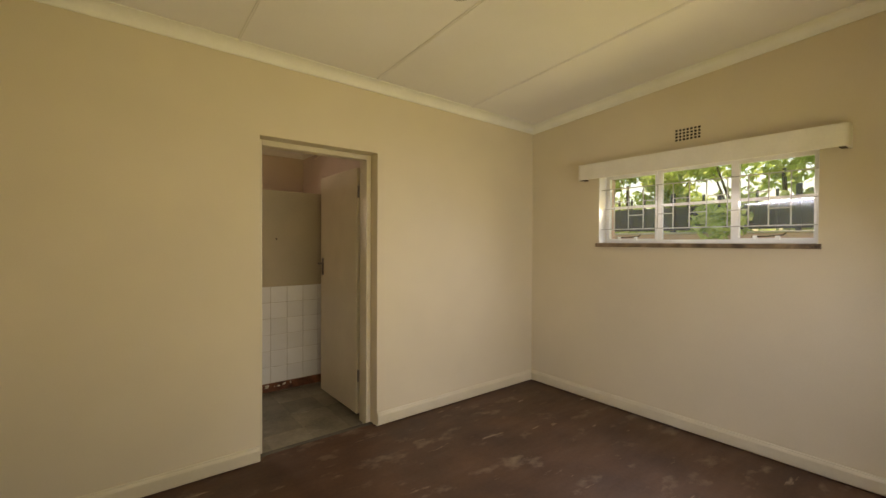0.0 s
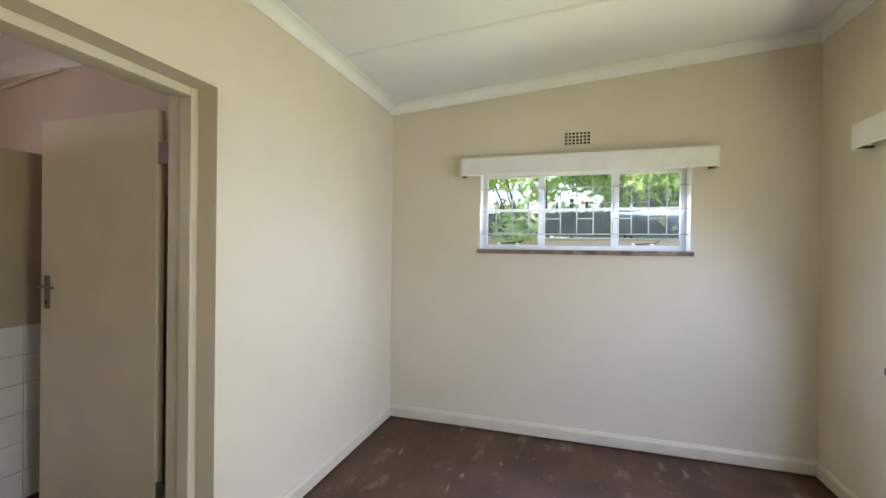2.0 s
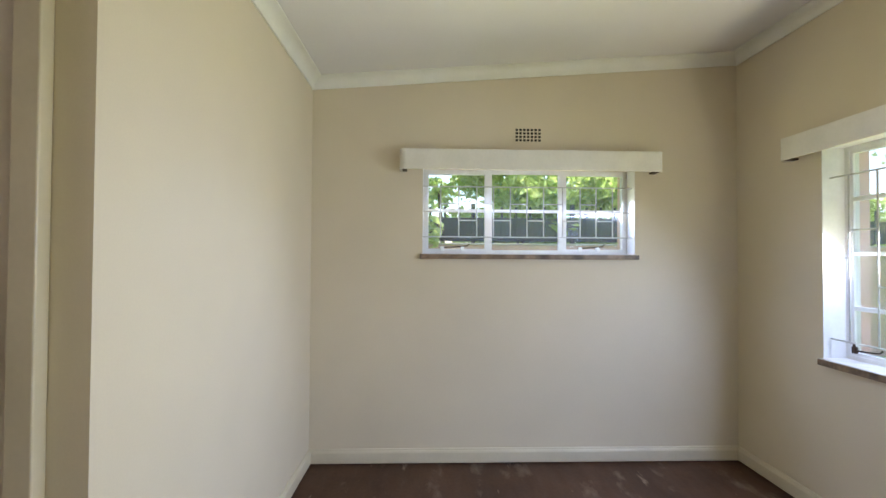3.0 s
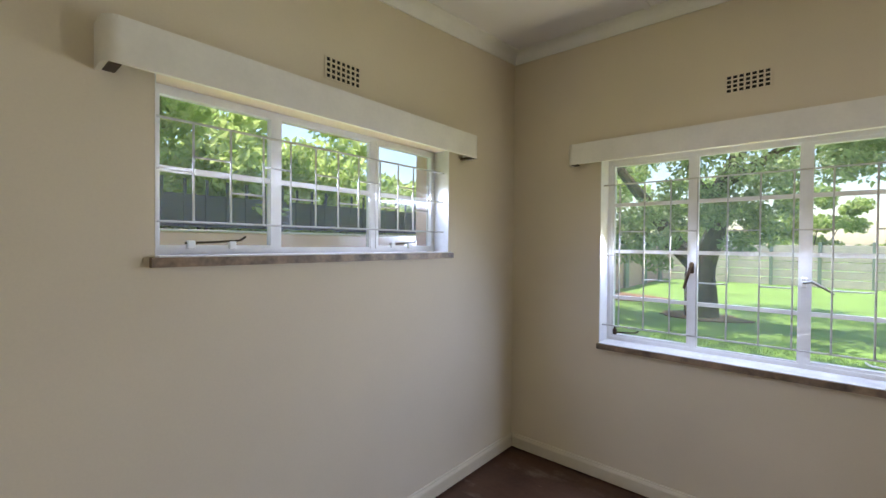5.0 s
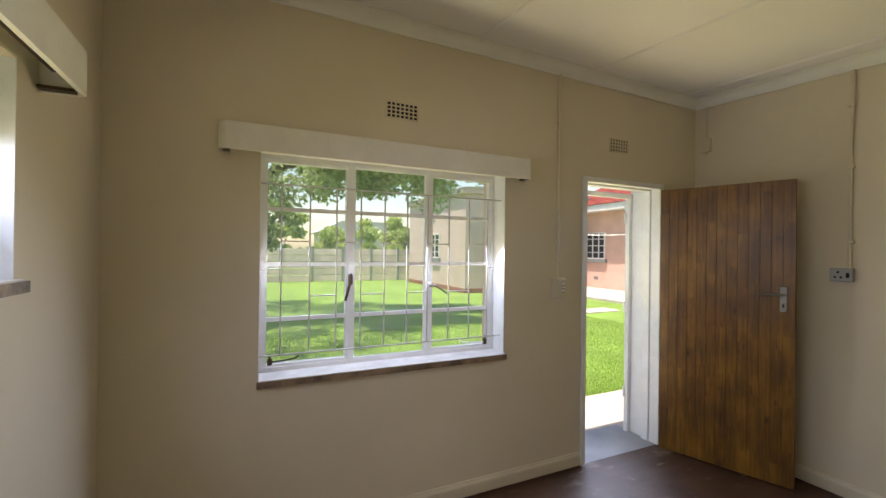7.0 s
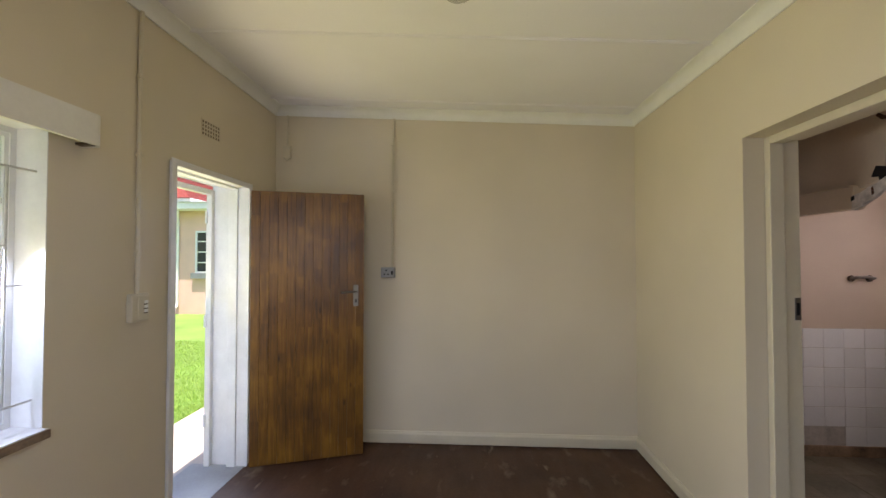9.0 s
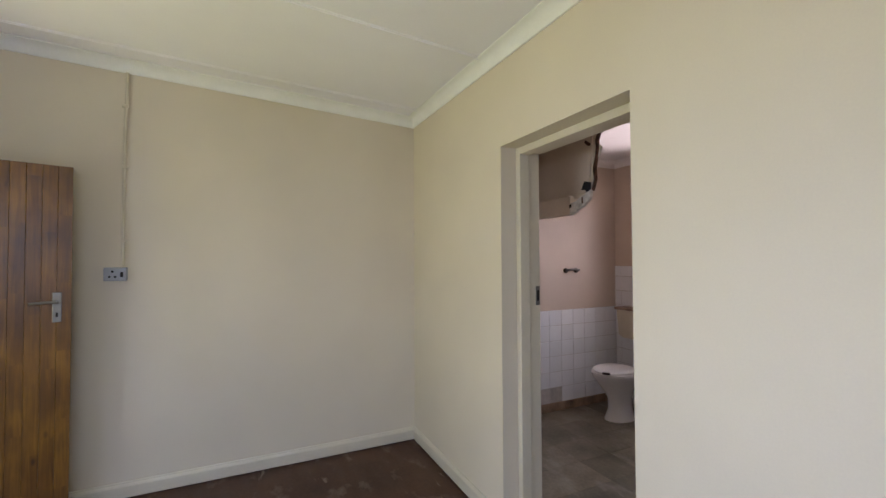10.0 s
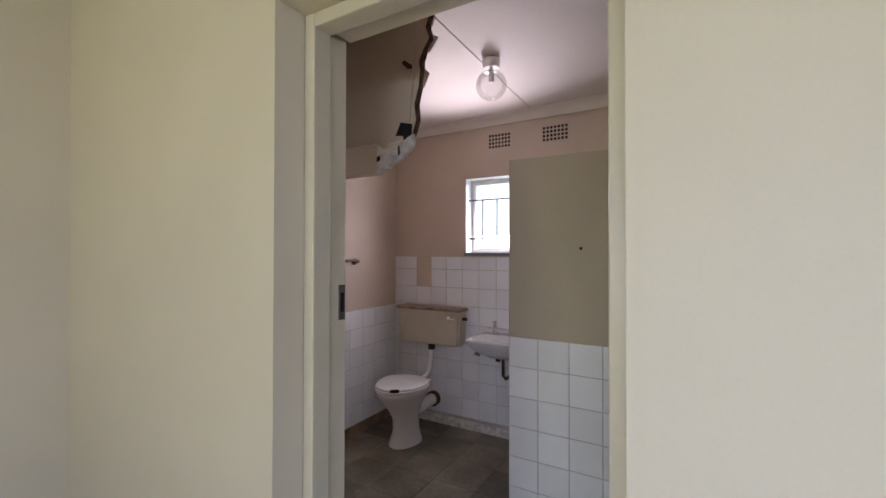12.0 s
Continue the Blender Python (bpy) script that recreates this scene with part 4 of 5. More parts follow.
TX, TY = 0.380, 5.050
TZ = -0.05
toilet = thing("toilet", (TX, TY, TZ), "white ceramic toilet with closed seat and exposed pipes", "toilet")
part("pan", loft(B(), [ring(TX, TY, TZ - 0.004, 0.120, 0.180, 0.140), ring(TX, TY, TZ + 0.012, 0.120, 0.180, 0.140), ring(TX, TY, TZ + 0.03, 0.112, 0.168, 0.136), ring(TX, TY, 0.05, 0.094, 0.138, 0.122), ring(TX, TY - 0.005, 0.15, 0.092, 0.138, 0.120),
                       ring(TX, TY - 0.015, 0.23, 0.120, 0.175, 0.138), ring(TX, TY - 0.025, 0.31, 0.160, 0.232, 0.158), ring(TX, TY - 0.03, 0.355, 0.188, 0.262, 0.175), ring(TX, TY - 0.03, 0.375, 0.199, 0.273, 0.182), ring(TX, TY - 0.03, 0.396, 0.201, 0.276, 0.184), ring(TX, TY - 0.03, 0.400, 0.196, 0.270, 0.180)]), CERAMIC, toilet, "white ceramic pan", True)
part("rear_shelf", box(B(), TX - 0.11, TX + 0.11, TY + 0.10, TY + 0.23, 0.33, 0.398, 0.02, 2), CERAMIC, toilet, "", True)
part("seat", loft(B(), [ring(TX, TY - 0.03, 0.401, 0.200, 0.274, 0.170), ring(TX, TY - 0.03, 0.405, 0.204, 0.278, 0.173), ring(TX, TY - 0.03, 0.414, 0.204, 0.278, 0.173), ring(TX, TY - 0.03, 0.418, 0.198, 0.272, 0.168)]), SEATPLASTIC, toilet, "white plastic seat", True)
part("lid", loft(B(), [ring(TX, TY - 0.03, 0.4185, 0.194, 0.266, 0.165), ring(TX, TY - 0.03, 0.429, 0.196, 0.268, 0.167), ring(TX, TY - 0.03, 0.436, 0.188, 0.258, 0.160), ring(TX, TY - 0.03, 0.439, 0.150, 0.210, 0.125)]), SEATPLASTIC, toilet, "white plastic lid", True)
chip = [(math.sin(radians(a)) * r * 0.201, -math.cos(radians(a)) * r * 0.274) for a, r in ((16, 1.0), (22, 1.01), (28, 1.01), (34, 1.0), (34, 0.965), (29, 0.93), (21, 0.935), (16, 0.965))]
part("chip", prism(B(), [(TX + u, TY - 0.03 + v) for u, v in chip], 0.4187, 0.4385, "z"), BLACK, toilet, "dark chip in the lid's front edge")
bm = sweep(B(), [(TX, TY + 0.05, 0.25), (TX, TY + 0.13, 0.165), (TX, TY + 0.20, 0.150), (TX, TY + 0.30, 0.158), (TX, BY1 - 0.008, 0.160)], 0.050, 12)
part("soil_pipe", bm, CERAMIC, toilet, "white soil pipe", True)
bm = sweep(B(), [(TX, BY1 - 0.05, 0.16), (TX, BY1 - 0.009, 0.16)], 0.066, 12)
part("collar", bm, TORNBROWN, toilet, "dark brown pipe collar at the wall", True)
bm = sweep(B(), [(TX, TY + 0.20, 0.38), (TX + 0.01, TY + 0.29, 0.40), (TX + 0.012, TY + 0.345, 0.46), (TX + 0.012, TY + 0.36, 0.66)], 0.021, 10)
part("flush_pipe", bm, CERAMIC, toilet, "white flush pipe", True)

CX0, CX1, CY0, CZ0, CZ1 = 0.085, 0.708, 5.325, 0.662, 0.955
cis = thing("toilet_cistern", ((CX0 + CX1) / 2, BY1, CZ0), "cream plastic wall cistern with worn brown lid", "cistern")
bm = B()
loft(bm, [[(CX0 + 0.035, CY0 + 0.035, CZ0), (CX1 - 0.035, CY0 + 0.035, CZ0), (CX1 - 0.035, BY1 - 0.008, CZ0), (CX0 + 0.035, BY1 - 0.008, CZ0)],
          [(CX0 + 0.012, CY0 + 0.012, CZ0 + 0.03), (CX1 - 0.012, CY0 + 0.012, CZ0 + 0.03), (CX1 - 0.012, BY1 - 0.008, CZ0 + 0.03), (CX0 + 0.012, BY1 - 0.008, CZ0 + 0.03)],
          [(CX0, CY0, CZ1), (CX1, CY0, CZ1), (CX1, BY1 - 0.008, CZ1), (CX0, BY1 - 0.008, CZ1)]])
bmesh.ops.bevel(bm, geom=[e for e in bm.edges if abs(e.verts[0].co.z - e.verts[1].co.z) > 0.02], offset=0.018, segments=3, affect="EDGES")
part("tank", bm, CISTERN, cis, "", True)
part("lid", box(B(), CX0 - 0.012, CX1 + 0.012, CY0 - 0.012, BY1 - 0.008, CZ1 + 0.001, CZ1 + 0.028, 0.008, 2), LIDWOOD, cis, "worn brown lid")
bm = lathe(B(), [(0.016, 0.0), (0.018, 0.008), (0.012, 0.014)], 0, 0, 12)
bmesh.ops.rotate(bm, verts=bm.verts, matrix=Matrix.Rotation(radians(90), 3, "X"))
bmesh.ops.translate(bm, verts=bm.verts, vec=(CX1 - 0.10, CY0 + 0.004, CZ1 - 0.05))
sweep(bm, [(CX1 - 0.10, CY0 - 0.012, CZ1 - 0.05), (CX1 - 0.03, CY0 - 0.016, CZ1 - 0.058)], 0.006, 8, 0.008)
part("flush_lever", bm, CHROME, cis, "chrome flush lever", True)
part("coupling", lathe(B(), [(0.030, CZ0 - 0.055), (0.032, CZ0 - 0.02), (0.036, CZ0 - 0.015), (0.036, CZ0 + 0.002)], TX + 0.012, TY + 0.36, 12), DARKMETAL, cis, "dark coupling nut")
part("inlet_valve", sweep(B(), [(CX1 - 0.02, CY0 + 0.07, CZ1 - 0.06), (CX1 + 0.035, CY0 + 0.07, CZ1 - 0.06)], 0.014, 8), DARKMETAL, cis, "dark inlet fitting")

SX0, SX1, SY0, SZ = 0.862, 1.317, 5.095, 0.795
sink = thing("wash_basin", ((SX0 + SX1) / 2, BY1, SZ - 0.15), "small white ceramic wall basin with one tap", "basin")
def rr(x0, x1, y0, y1, z, r, n=5):
    pts = []
    for cx, cy, a in ((x1 - r, y1 - r, 0), (x0 + r, y1 - r, 90), (x0 + r, y0 + r, 180), (x1 - r, y0 + r, 270)):
        pts += [(cx + r * math.cos(radians(a + 90 * k / n)), cy + r * math.sin(radians(a + 90 * k / n)), z) for k in range(n + 1)]
    return pts
yb = BY1 - 0.008
bm = loft(B(), [rr(SX0 + 0.13, SX1 - 0.13, SY0 + 0.16, yb, SZ - 0.155, 0.04), rr(SX0 + 0.05, SX1 - 0.05, SY0 + 0.07, yb, SZ - 0.10, 0.05), rr(SX0 + 0.006, SX1 - 0.006, SY0 + 0.01, yb, SZ - 0.035, 0.05), rr(SX0, SX1, SY0, yb, SZ - 0.01, 0.05),
                rr(SX0 + 0.004, SX1 - 0.004, SY0 + 0.004, yb, SZ, 0.048), rr(SX0 + 0.035, SX1 - 0.035, SY0 + 0.035, yb - 0.10, SZ, 0.05), rr(SX0 + 0.05, SX1 - 0.05, SY0 + 0.05, yb - 0.115, SZ - 0.02, 0.05), rr(SX0 + 0.10, SX1 - 0.10, SY0 + 0.10, yb - 0.14, SZ - 0.085, 0.04)])
part("bowl", bm, CERAMIC, sink, "white ceramic bowl", True)
part("splash_ledge", box(B(), SX0 + 0.004, SX1 - 0.004, yb - 0.035, yb, SZ + 0.0005, SZ + 0.035, 0.010, 2), CERAMIC, sink, "", True)
tx, ty = SX0 + 0.13, yb - 0.075
bm = lathe(B(), [(0.022, SZ), (0.020, SZ + 0.012), (0.013, SZ + 0.02), (0.013, SZ + 0.055), (0.018, SZ + 0.062), (0.018, SZ + 0.072), (0.009, SZ + 0.078), (0.009, SZ + 0.09), (0.020, SZ + 0.094), (0.020, SZ + 0.104), (0.010, SZ + 0.108)], tx, ty, 14)
sweep(bm, [(tx, ty, SZ + 0.045), (tx + 0.02, ty - 0.05, SZ + 0.055), (tx + 0.03, ty - 0.095, SZ + 0.045), (tx + 0.032, ty - 0.10, SZ + 0.03)], 0.009, 8)
part("tap", bm, CHROME, sink, "chrome pillar tap", True)
bm = sweep(B(), [((SX0 + SX1) / 2, SY0 + 0.24, SZ - 0.15), ((SX0 + SX1) / 2, SY0 + 0.24, SZ - 0.30), ((SX0 + SX1) / 2, SY0 + 0.30, SZ - 0.34), ((SX0 + SX1) / 2, yb, SZ - 0.34)], 0.013, 8)
part("waste_pipe", bm, DARKMETAL, sink, "dark waste pipe", True)
for x, z, r in ((0.800, 0.735, 0.014), (0.785, 0.660, 0.017), (0.815, 0.610, 0.022), (1.000, 0.580, 0.018)):
    bm = sweep(B(), [(x, BY1 - 0.007, z), (x, BY1 - 0.045, z)], r * 0.7, 8)
    sweep(bm, [(x - r, BY1 - 0.04, z), (x + r, BY1 - 0.04, z - 0.008)], r * 0.55, 6)
    solo("pipe_stub", bm, DARKMETAL if r < 0.02 else STEEL, "capped dark water pipe stub in the tiled wall", "pipe", "pipe stubs")

tp = thing("shower_bracket", (BX0, 4.82, 1.37), "old chrome shower arm bracket on the bare wall", "bracket")
bm = sweep(B(), [(BX0, 4.76, 1.375), (BX0 + 0.06, 4.765, 1.385), (BX0 + 0.075, 4.82, 1.388), (BX0 + 0.06, 4.89, 1.380), (BX0, 4.90, 1.372)], 0.012, 8)
part("bar", bm, STEEL, tp, "", True)
for y in (4.76, 4.90):
    part("rose", sweep(B(), [(BX0, y, 1.374), (BX0 + 0.012, y, 1.375)], 0.026, 12), DARKMETAL, tp)

# broken boarding that hangs from the bathroom ceiling
bp = thing("broken_partition_board", (0.6, 3.80, 1.80), "beige hardboard bulkhead with torn ragged edge", "partition")
YB = 3.800


def hung(*pts, dx=0.068):
    """Outline points (x, z) of the boarding, set to where it hangs."""
    return [(x + dx if x > 0.5 else x, z - 0.038 if z < BZ - 0.01 else z) for x, z in pts]


edge = [(1.215, 1.985), (1.238, 2.06), (1.228, 2.13), (1.250, 2.20), (1.258, 2.27), (1.252, 2.31), (1.276, 2.36), (1.304, 2.40), (1.285, 2.45), (1.312, 2.52), (1.318, BZ)]
part("board", prism(B(), hung((BX0, 1.955), (1.10, 1.955), *edge, (BX0, BZ)), YB, YB + 0.018, "y"), BOARD, bp)
part("rail", prism(B(), hung((BX0, 1.845), (1.060, 1.845), (1.068, 1.88), (1.055, 1.915), (1.062, 1.968), (BX0, 1.968), dx=0.055), YB - 0.028, YB + 0.035, "y"), BOARD, bp, "beige timber rail")
part("rail_lip", prism(B(), hung((BX0, 1.969), (1.050, 1.969), (1.046, 1.978), (BX0, 1.978), dx=0.055), YB - 0.036, YB - 0.001, "y"), BOARD, bp, "thin overhanging lip")
part("stud", prism(B(), hung((1.092, 1.97), (1.200, 1.985), (1.262, BZ), (1.166, BZ)), YB - 0.014, YB - 0.0005, "y"), BOARD, bp, "raised cover strip")
ragged = [(x + dx, z) for (x, z), dx in zip(edge, (0.002, 0.006, 0.010, 0.004, 0.009, 0.012, 0.006, 0.008, 0.011, 0.006, 0.004))]
part("torn_edge", prism(B(), hung(*edge, *ragged[::-1]), YB - 0.004, YB + 0.024, "y"), TORNBROWN, bp, "ragged brown torn edge")
for pts in ([(1.258, 2.45), (1.334, 2.405), (1.288, 2.35), (1.256, 2.36)], [(1.252, 2.30), (1.290, 2.26), (1.262, 2.20), (1.245, 2.22)], [(1.282, 2.53), (1.318, 2.50), (1.300, 2.455), (1.276, 2.47)]):
    part("paint_flake", prism(B(), hung(*pts), YB + 0.0185, YB + 0.0245, "y"), TORNPAINT, bp, "curling white paint flake")
part("hole", prism(B(), hung((1.138, 2.000), (1.165, 2.055), (1.225, 2.040), (1.222, 1.985), (1.185, 1.962), (1.178, 1.995)), YB - 0.018, YB - 0.0145, "y"), BLACK, bp, "black hole in the board")
part("slot", prism(B(), hung((1.170, 2.315), (1.182, 2.325), (1.225, 2.295), (1.222, 2.28), (1.20, 2.285)), YB - 0.018, YB - 0.0145, "y"), TORNBROWN, bp, "torn brown slot")
strip = [(1.060, 1.838), (1.072, 1.834), (1.085, 1.845), (1.118, 1.852), (1.150, 1.872), (1.192, 1.888), (1.222, 1.912), (1.245, 1.925), (1.256, 1.952), (1.252, 1.985), (1.222, 1.972), (1.195, 1.955), (1.160, 1.948), (1.115, 1.925), (1.066, 1.915)]
part("hanging_strip", prism(B(), hung(*strip, dx=0.068), YB - 0.050, YB - 0.030, "y"), TORNPAINT, bp, "white torn plaster strip")
part("hole_small", prism(B(), hung((1.062, 1.885), (1.08, 1.892), (1.078, 1.912), (1.062, 1.908), dx=0.068), YB - 0.054, YB - 0.0505, "y"), BLACK, bp)
part("torn_gap", prism(B(), hung((1.178, 1.902), (1.190, 1.908), (1.184, 1.945), (1.176, 1.940), dx=0.068), YB - 0.054, YB - 0.0505, "y"), TORNBROWN, bp, "brown crack in the plaster strip")
solo("wall_bracket_strip", sweep(B(), [(BX1 - 0.012, 5.06, 2.44), (BX1 - 0.02, 4.75, 2.475), (BX1 - 0.012, 4.50, 2.50)], 0.010, 6), BOARD, "thin brown wooden strip fixed to the wall", "wood strip")
for x, z in ((1.86, 1.47),):
    solo("wall_plug", sweep(B(), [(x, PY, z), (x, PY - 0.004, z)], 0.008, 8), BLACK, "small dark screw hole plug in the partition", "plug")

# ---------------------------------------------------------------- garden
GZ = -0.12
fixed("ground", box(B(), -600, 600, -600, 600, GZ - 0.4, GZ), GRASS, "mown green lawn")
fixed("pavement_apron", box(B(), -3.2, XB + 1.2, -1.12, -OUT - 0.001, GZ - 0.05, -0.035, 0.004), CONCRETE, "pale concrete apron along the wall")
rng = random.Random(3)
bm = B()
n = 60
top = [(-3.2 + 8.5 * i / n, -1.121 - 0.05 - 0.045 * rng.random()) for i in range(n + 1)]
prism(bm, [(5.3, -1.121), (-3.2, -1.121)] + top, GZ - 0.02, GZ + 0.035, "z")
fixed("ground_edge", bm, EARTH, "bare red-brown soil edge")
fixed("pavement_yard", box(B(), -10.49, -7.5, -16.5, -7.15, GZ - 0.05, -0.02, 0.02), CONCRETE, "pale paved yard")
solo("stepping_slab", box(B(), -6.1, -4.9, -6.75, -6.15, GZ - 0.02, GZ + 0.03, 0.01), CONCRETE, "pale concrete slab lying in the lawn", "slab")
bm = B()
for cx, cy, rx, ry in ((4.2, -8.3, 0.9, 0.7), (7.0, -10.8, 1.6, 1.1)):
    m_ = [(cx + rx * (0.8 + 0.3 * rng.random()) * math.cos(2 * math.pi * k / 22), cy + ry * (0.8 + 0.3 * rng.random()) * math.sin(2 * math.pi * k / 22)) for k in range(22)]
    prism(bm, m_, GZ - 0.02, GZ + 0.02, "z")
fixed("ground_bare_soil", bm, EARTH, "bare soil under the trees")


def blades(name, x0, x1, y0, y1, n, seed):
    r = np.random.default_rng(seed)
    y = y1 - (y1 - y0) * r.random(n) ** 1.7
    x = x0 + (x1 - x0) * r.random(n)
    a, h, w = r.random(n) * 2 * np.pi, 0.014 + 0.028 * r.random(n), 0.002 + 0.0025 * r.random(n)
    lean = 0.03 * r.random(n)
    dx, dy = np.cos(a), np.sin(a)
    v = np.empty((n, 3, 3))
    v[:, 0] = np.stack([x - dx * w, y - dy * w, np.full(n, GZ)], 1)
    v[:, 1] = np.stack([x + dx * w, y + dy * w, np.full(n, GZ)], 1)
    v[:, 2] = np.stack([x - dy * lean, y + dx * lean, GZ + h], 1)
    me = bpy.data.meshes.new(name)
    me.from_pydata(v.reshape(-1, 3).tolist(), [], np.arange(3 * n).reshape(-1, 3).tolist())
    me.materials.append(BLADE)
    tagged(new(name, me), "short green lawn grass blades", "grass", kind="stuff")


blades("grass", -4.5, 4.5, -6.0, -1.20, 150000, 5)


def leaves(name, clumps, size, material, parent, seed, shape=1.6):
    """Many single leaves round clump centres (x, y, z, radius, count)."""
    r = np.random.default_rng(seed)
    P = []
    for x, y, z, rad, c in clumps:
        d = r.normal(size=(c, 3))
        d /= np.linalg.norm(d, axis=1)[:, None]
        P.append(np.array((x, y, z)) + d * (rad * r.random(c) ** 0.45)[:, None] * np.array((1.0, 1.0, 0.75)))
    P = np.concatenate(P)
    n = len(P)
    u = r.normal(size=(n, 3))
    u /= np.linalg.norm(u, axis=1)[:, None]
    w = np.cross(u, r.normal(size=(n, 3)))
    w /= np.linalg.norm(w, axis=1)[:, None]
    nrm = np.cross(u, w)
    s = size * (0.6 + 0.8 * r.random(n))[:, None]
    v = np.stack([P - u * s * shape / 2, P + w * s * 0.42 - u * s * 0.1 + nrm * s * 0.12, P + u * s * shape / 2, P - w * s * 0.42 - u * s * 0.1 + nrm * s * 0.12], 1)
    idx = np.arange(4 * n).reshape(-1, 4)
    f = np.concatenate([idx[:, [0, 1, 2]], idx[:, [0, 2, 3]]]).tolist()
    me = bpy.data.meshes.new(name)
    me.from_pydata((v.reshape(-1, 3) - np.array(ORIGIN[parent.name])).tolist(), [], f)
    me.materials.append(material)
    ob = new(name, me)
    ob.parent = parent
    return ob


def tree(at, limbs, clumps, size, material, label, seed, group=""):
    """limbs: lists of points with a start and end radius; the first is the trunk."""
    t = thing("tree", at, label, "tree", group)
    for i, (pts, r0, r1) in enumerate(limbs):
        part("trunk" if i == 0 else "limb", sweep(B(), pts, r0, 12 if i == 0 else 8, r1), BARK, t, "", True)
    leaves("crown", clumps, size, material, t, seed)
    return t


# broad tree on the lawn
tx, ty = 4.20, -8.30
rng = random.Random(11)
limbs = [([(tx, ty, GZ - 0.1), (tx + 0.02, ty, 0.3), (tx + 0.05, ty, 0.8), (tx + 0.02, ty - 0.05, 1.25)], 0.36, 0.28),
         ([(tx + 0.05, ty, 1.0), (tx + 0.55, ty - 0.1, 1.5), (tx + 1.0, ty + 0.1, 2.3), (tx + 1.7, ty + 0.3, 3.3), (tx + 2.3, ty + 0.2, 4.2)], 0.24, 0.07),
         ([(tx, ty, 1.0), (tx - 0.25, ty + 0.1, 1.8), (tx - 0.35, ty + 0.2, 2.8), (tx - 0.9, ty + 0.4, 3.9), (tx - 1.5, ty + 0.5, 4.7)], 0.25, 0.06),
         ([(tx + 0.5, ty - 0.1, 1.45), (tx + 1.2, ty + 0.4, 1.75), (tx + 2.0, ty + 0.7, 2.1), (tx + 2.8, ty + 0.9, 2.5)], 0.13, 0.04),
         ([(tx - 0.3, ty + 0.15, 2.2), (tx + 0.1, ty + 0.6, 3.0), (tx + 0.3, ty + 1.2, 3.9)], 0.14, 0.05),
         ([(tx - 0.35, ty + 0.2, 2.8), (tx - 1.5, ty + 0.8, 3.4), (tx - 2.9, ty + 1.3, 3.7), (tx - 4.2, ty + 1.4, 3.8), (tx - 5.4, ty + 1.5, 3.6)], 0.12, 0.02),
         ([(tx - 0.9, ty + 0.4, 3.9), (tx - 2.2, ty - 0.2, 4.2), (tx - 3.8, ty - 0.4, 4.2)], 0.08, 0.02)]
cl = []
for _ in range(70):
    a, q = rng.random() * 6.283, rng.random() ** 0.5
    cl.append((tx - 0.1 + 4.3 * q * math.cos(a), ty + 0.6 + 3.6 * q * math.sin(a), 3.1 + 1.5 * rng.random() + 0.9 * (1 - q), 0.55 + 0.4 * rng.random(), 330))
for _ in range(56):
    cl.append((tx - 1.6 - 4.2 * rng.random(), ty - 0.6 + 3.2 * rng.random(), 3.0 + 1.5 * rng.random(), 0.40 + 0.35 * rng.random(), 300))
for dx, dy, z in ((1.2, 0.4, 2.2), (1.9, 0.7, 2.5), (2.6, 0.9, 2.3), (0.9, -0.3, 2.6), (-0.6, 0.3, 2.3), (-1.9, 1.6, 2.9), (-2.8, 1.5, 3.0)):
    cl.append((tx + dx, ty + dy, z, 0.55, 260))
for dx, dy, z, q in ((1.3, 1.0, 1.75, 0.45), (0.9, 1.3, 2.15, 0.5), (1.7, 0.9, 2.05, 0.5), (-0.7, 0.8, 2.5, 0.5), (0.2, 1.0, 2.7, 0.55), (2.5, 1.1, 1.9, 0.45), (-1.4, 1.0, 2.7, 0.5), (0.6, 0.9, 2.3, 0.45), (-0.4, 1.1, 2.1, 0.4), (0.5, 1.2, 1.6, 0.35), (1.0, 1.1, 1.3, 0.35), (-0.9, 1.2, 3.0, 0.5), (0.0, 1.3, 3.2, 0.5), (3.1, 1.0, 2.3, 0.5)):
    cl.append((tx + dx, ty + dy, z, q, 200))
for dx, dy, z, q in ((-1.1, 0.5, 1.75, 0.42), (-0.75, 0.9, 1.55, 0.35), (0.75, 0.7, 1.15, 0.36), (1.15, 0.5, 1.55, 0.42), (1.6, 0.6, 1.35, 0.4), (1.9, 0.9, 1.7, 0.4), (0.25, 0.7, 2.0, 0.4), (-0.3, 0.9, 2.45, 0.45), (-1.5, 0.6, 2.2, 0.45), (-1.0, 0.3, 2.1, 0.4)):
    cl.append((tx + dx, ty + dy, z, q, 170))
tree((tx, ty, GZ), limbs, cl, 0.085, LEAF, "spreading lawn tree with thick forked trunk", 21)

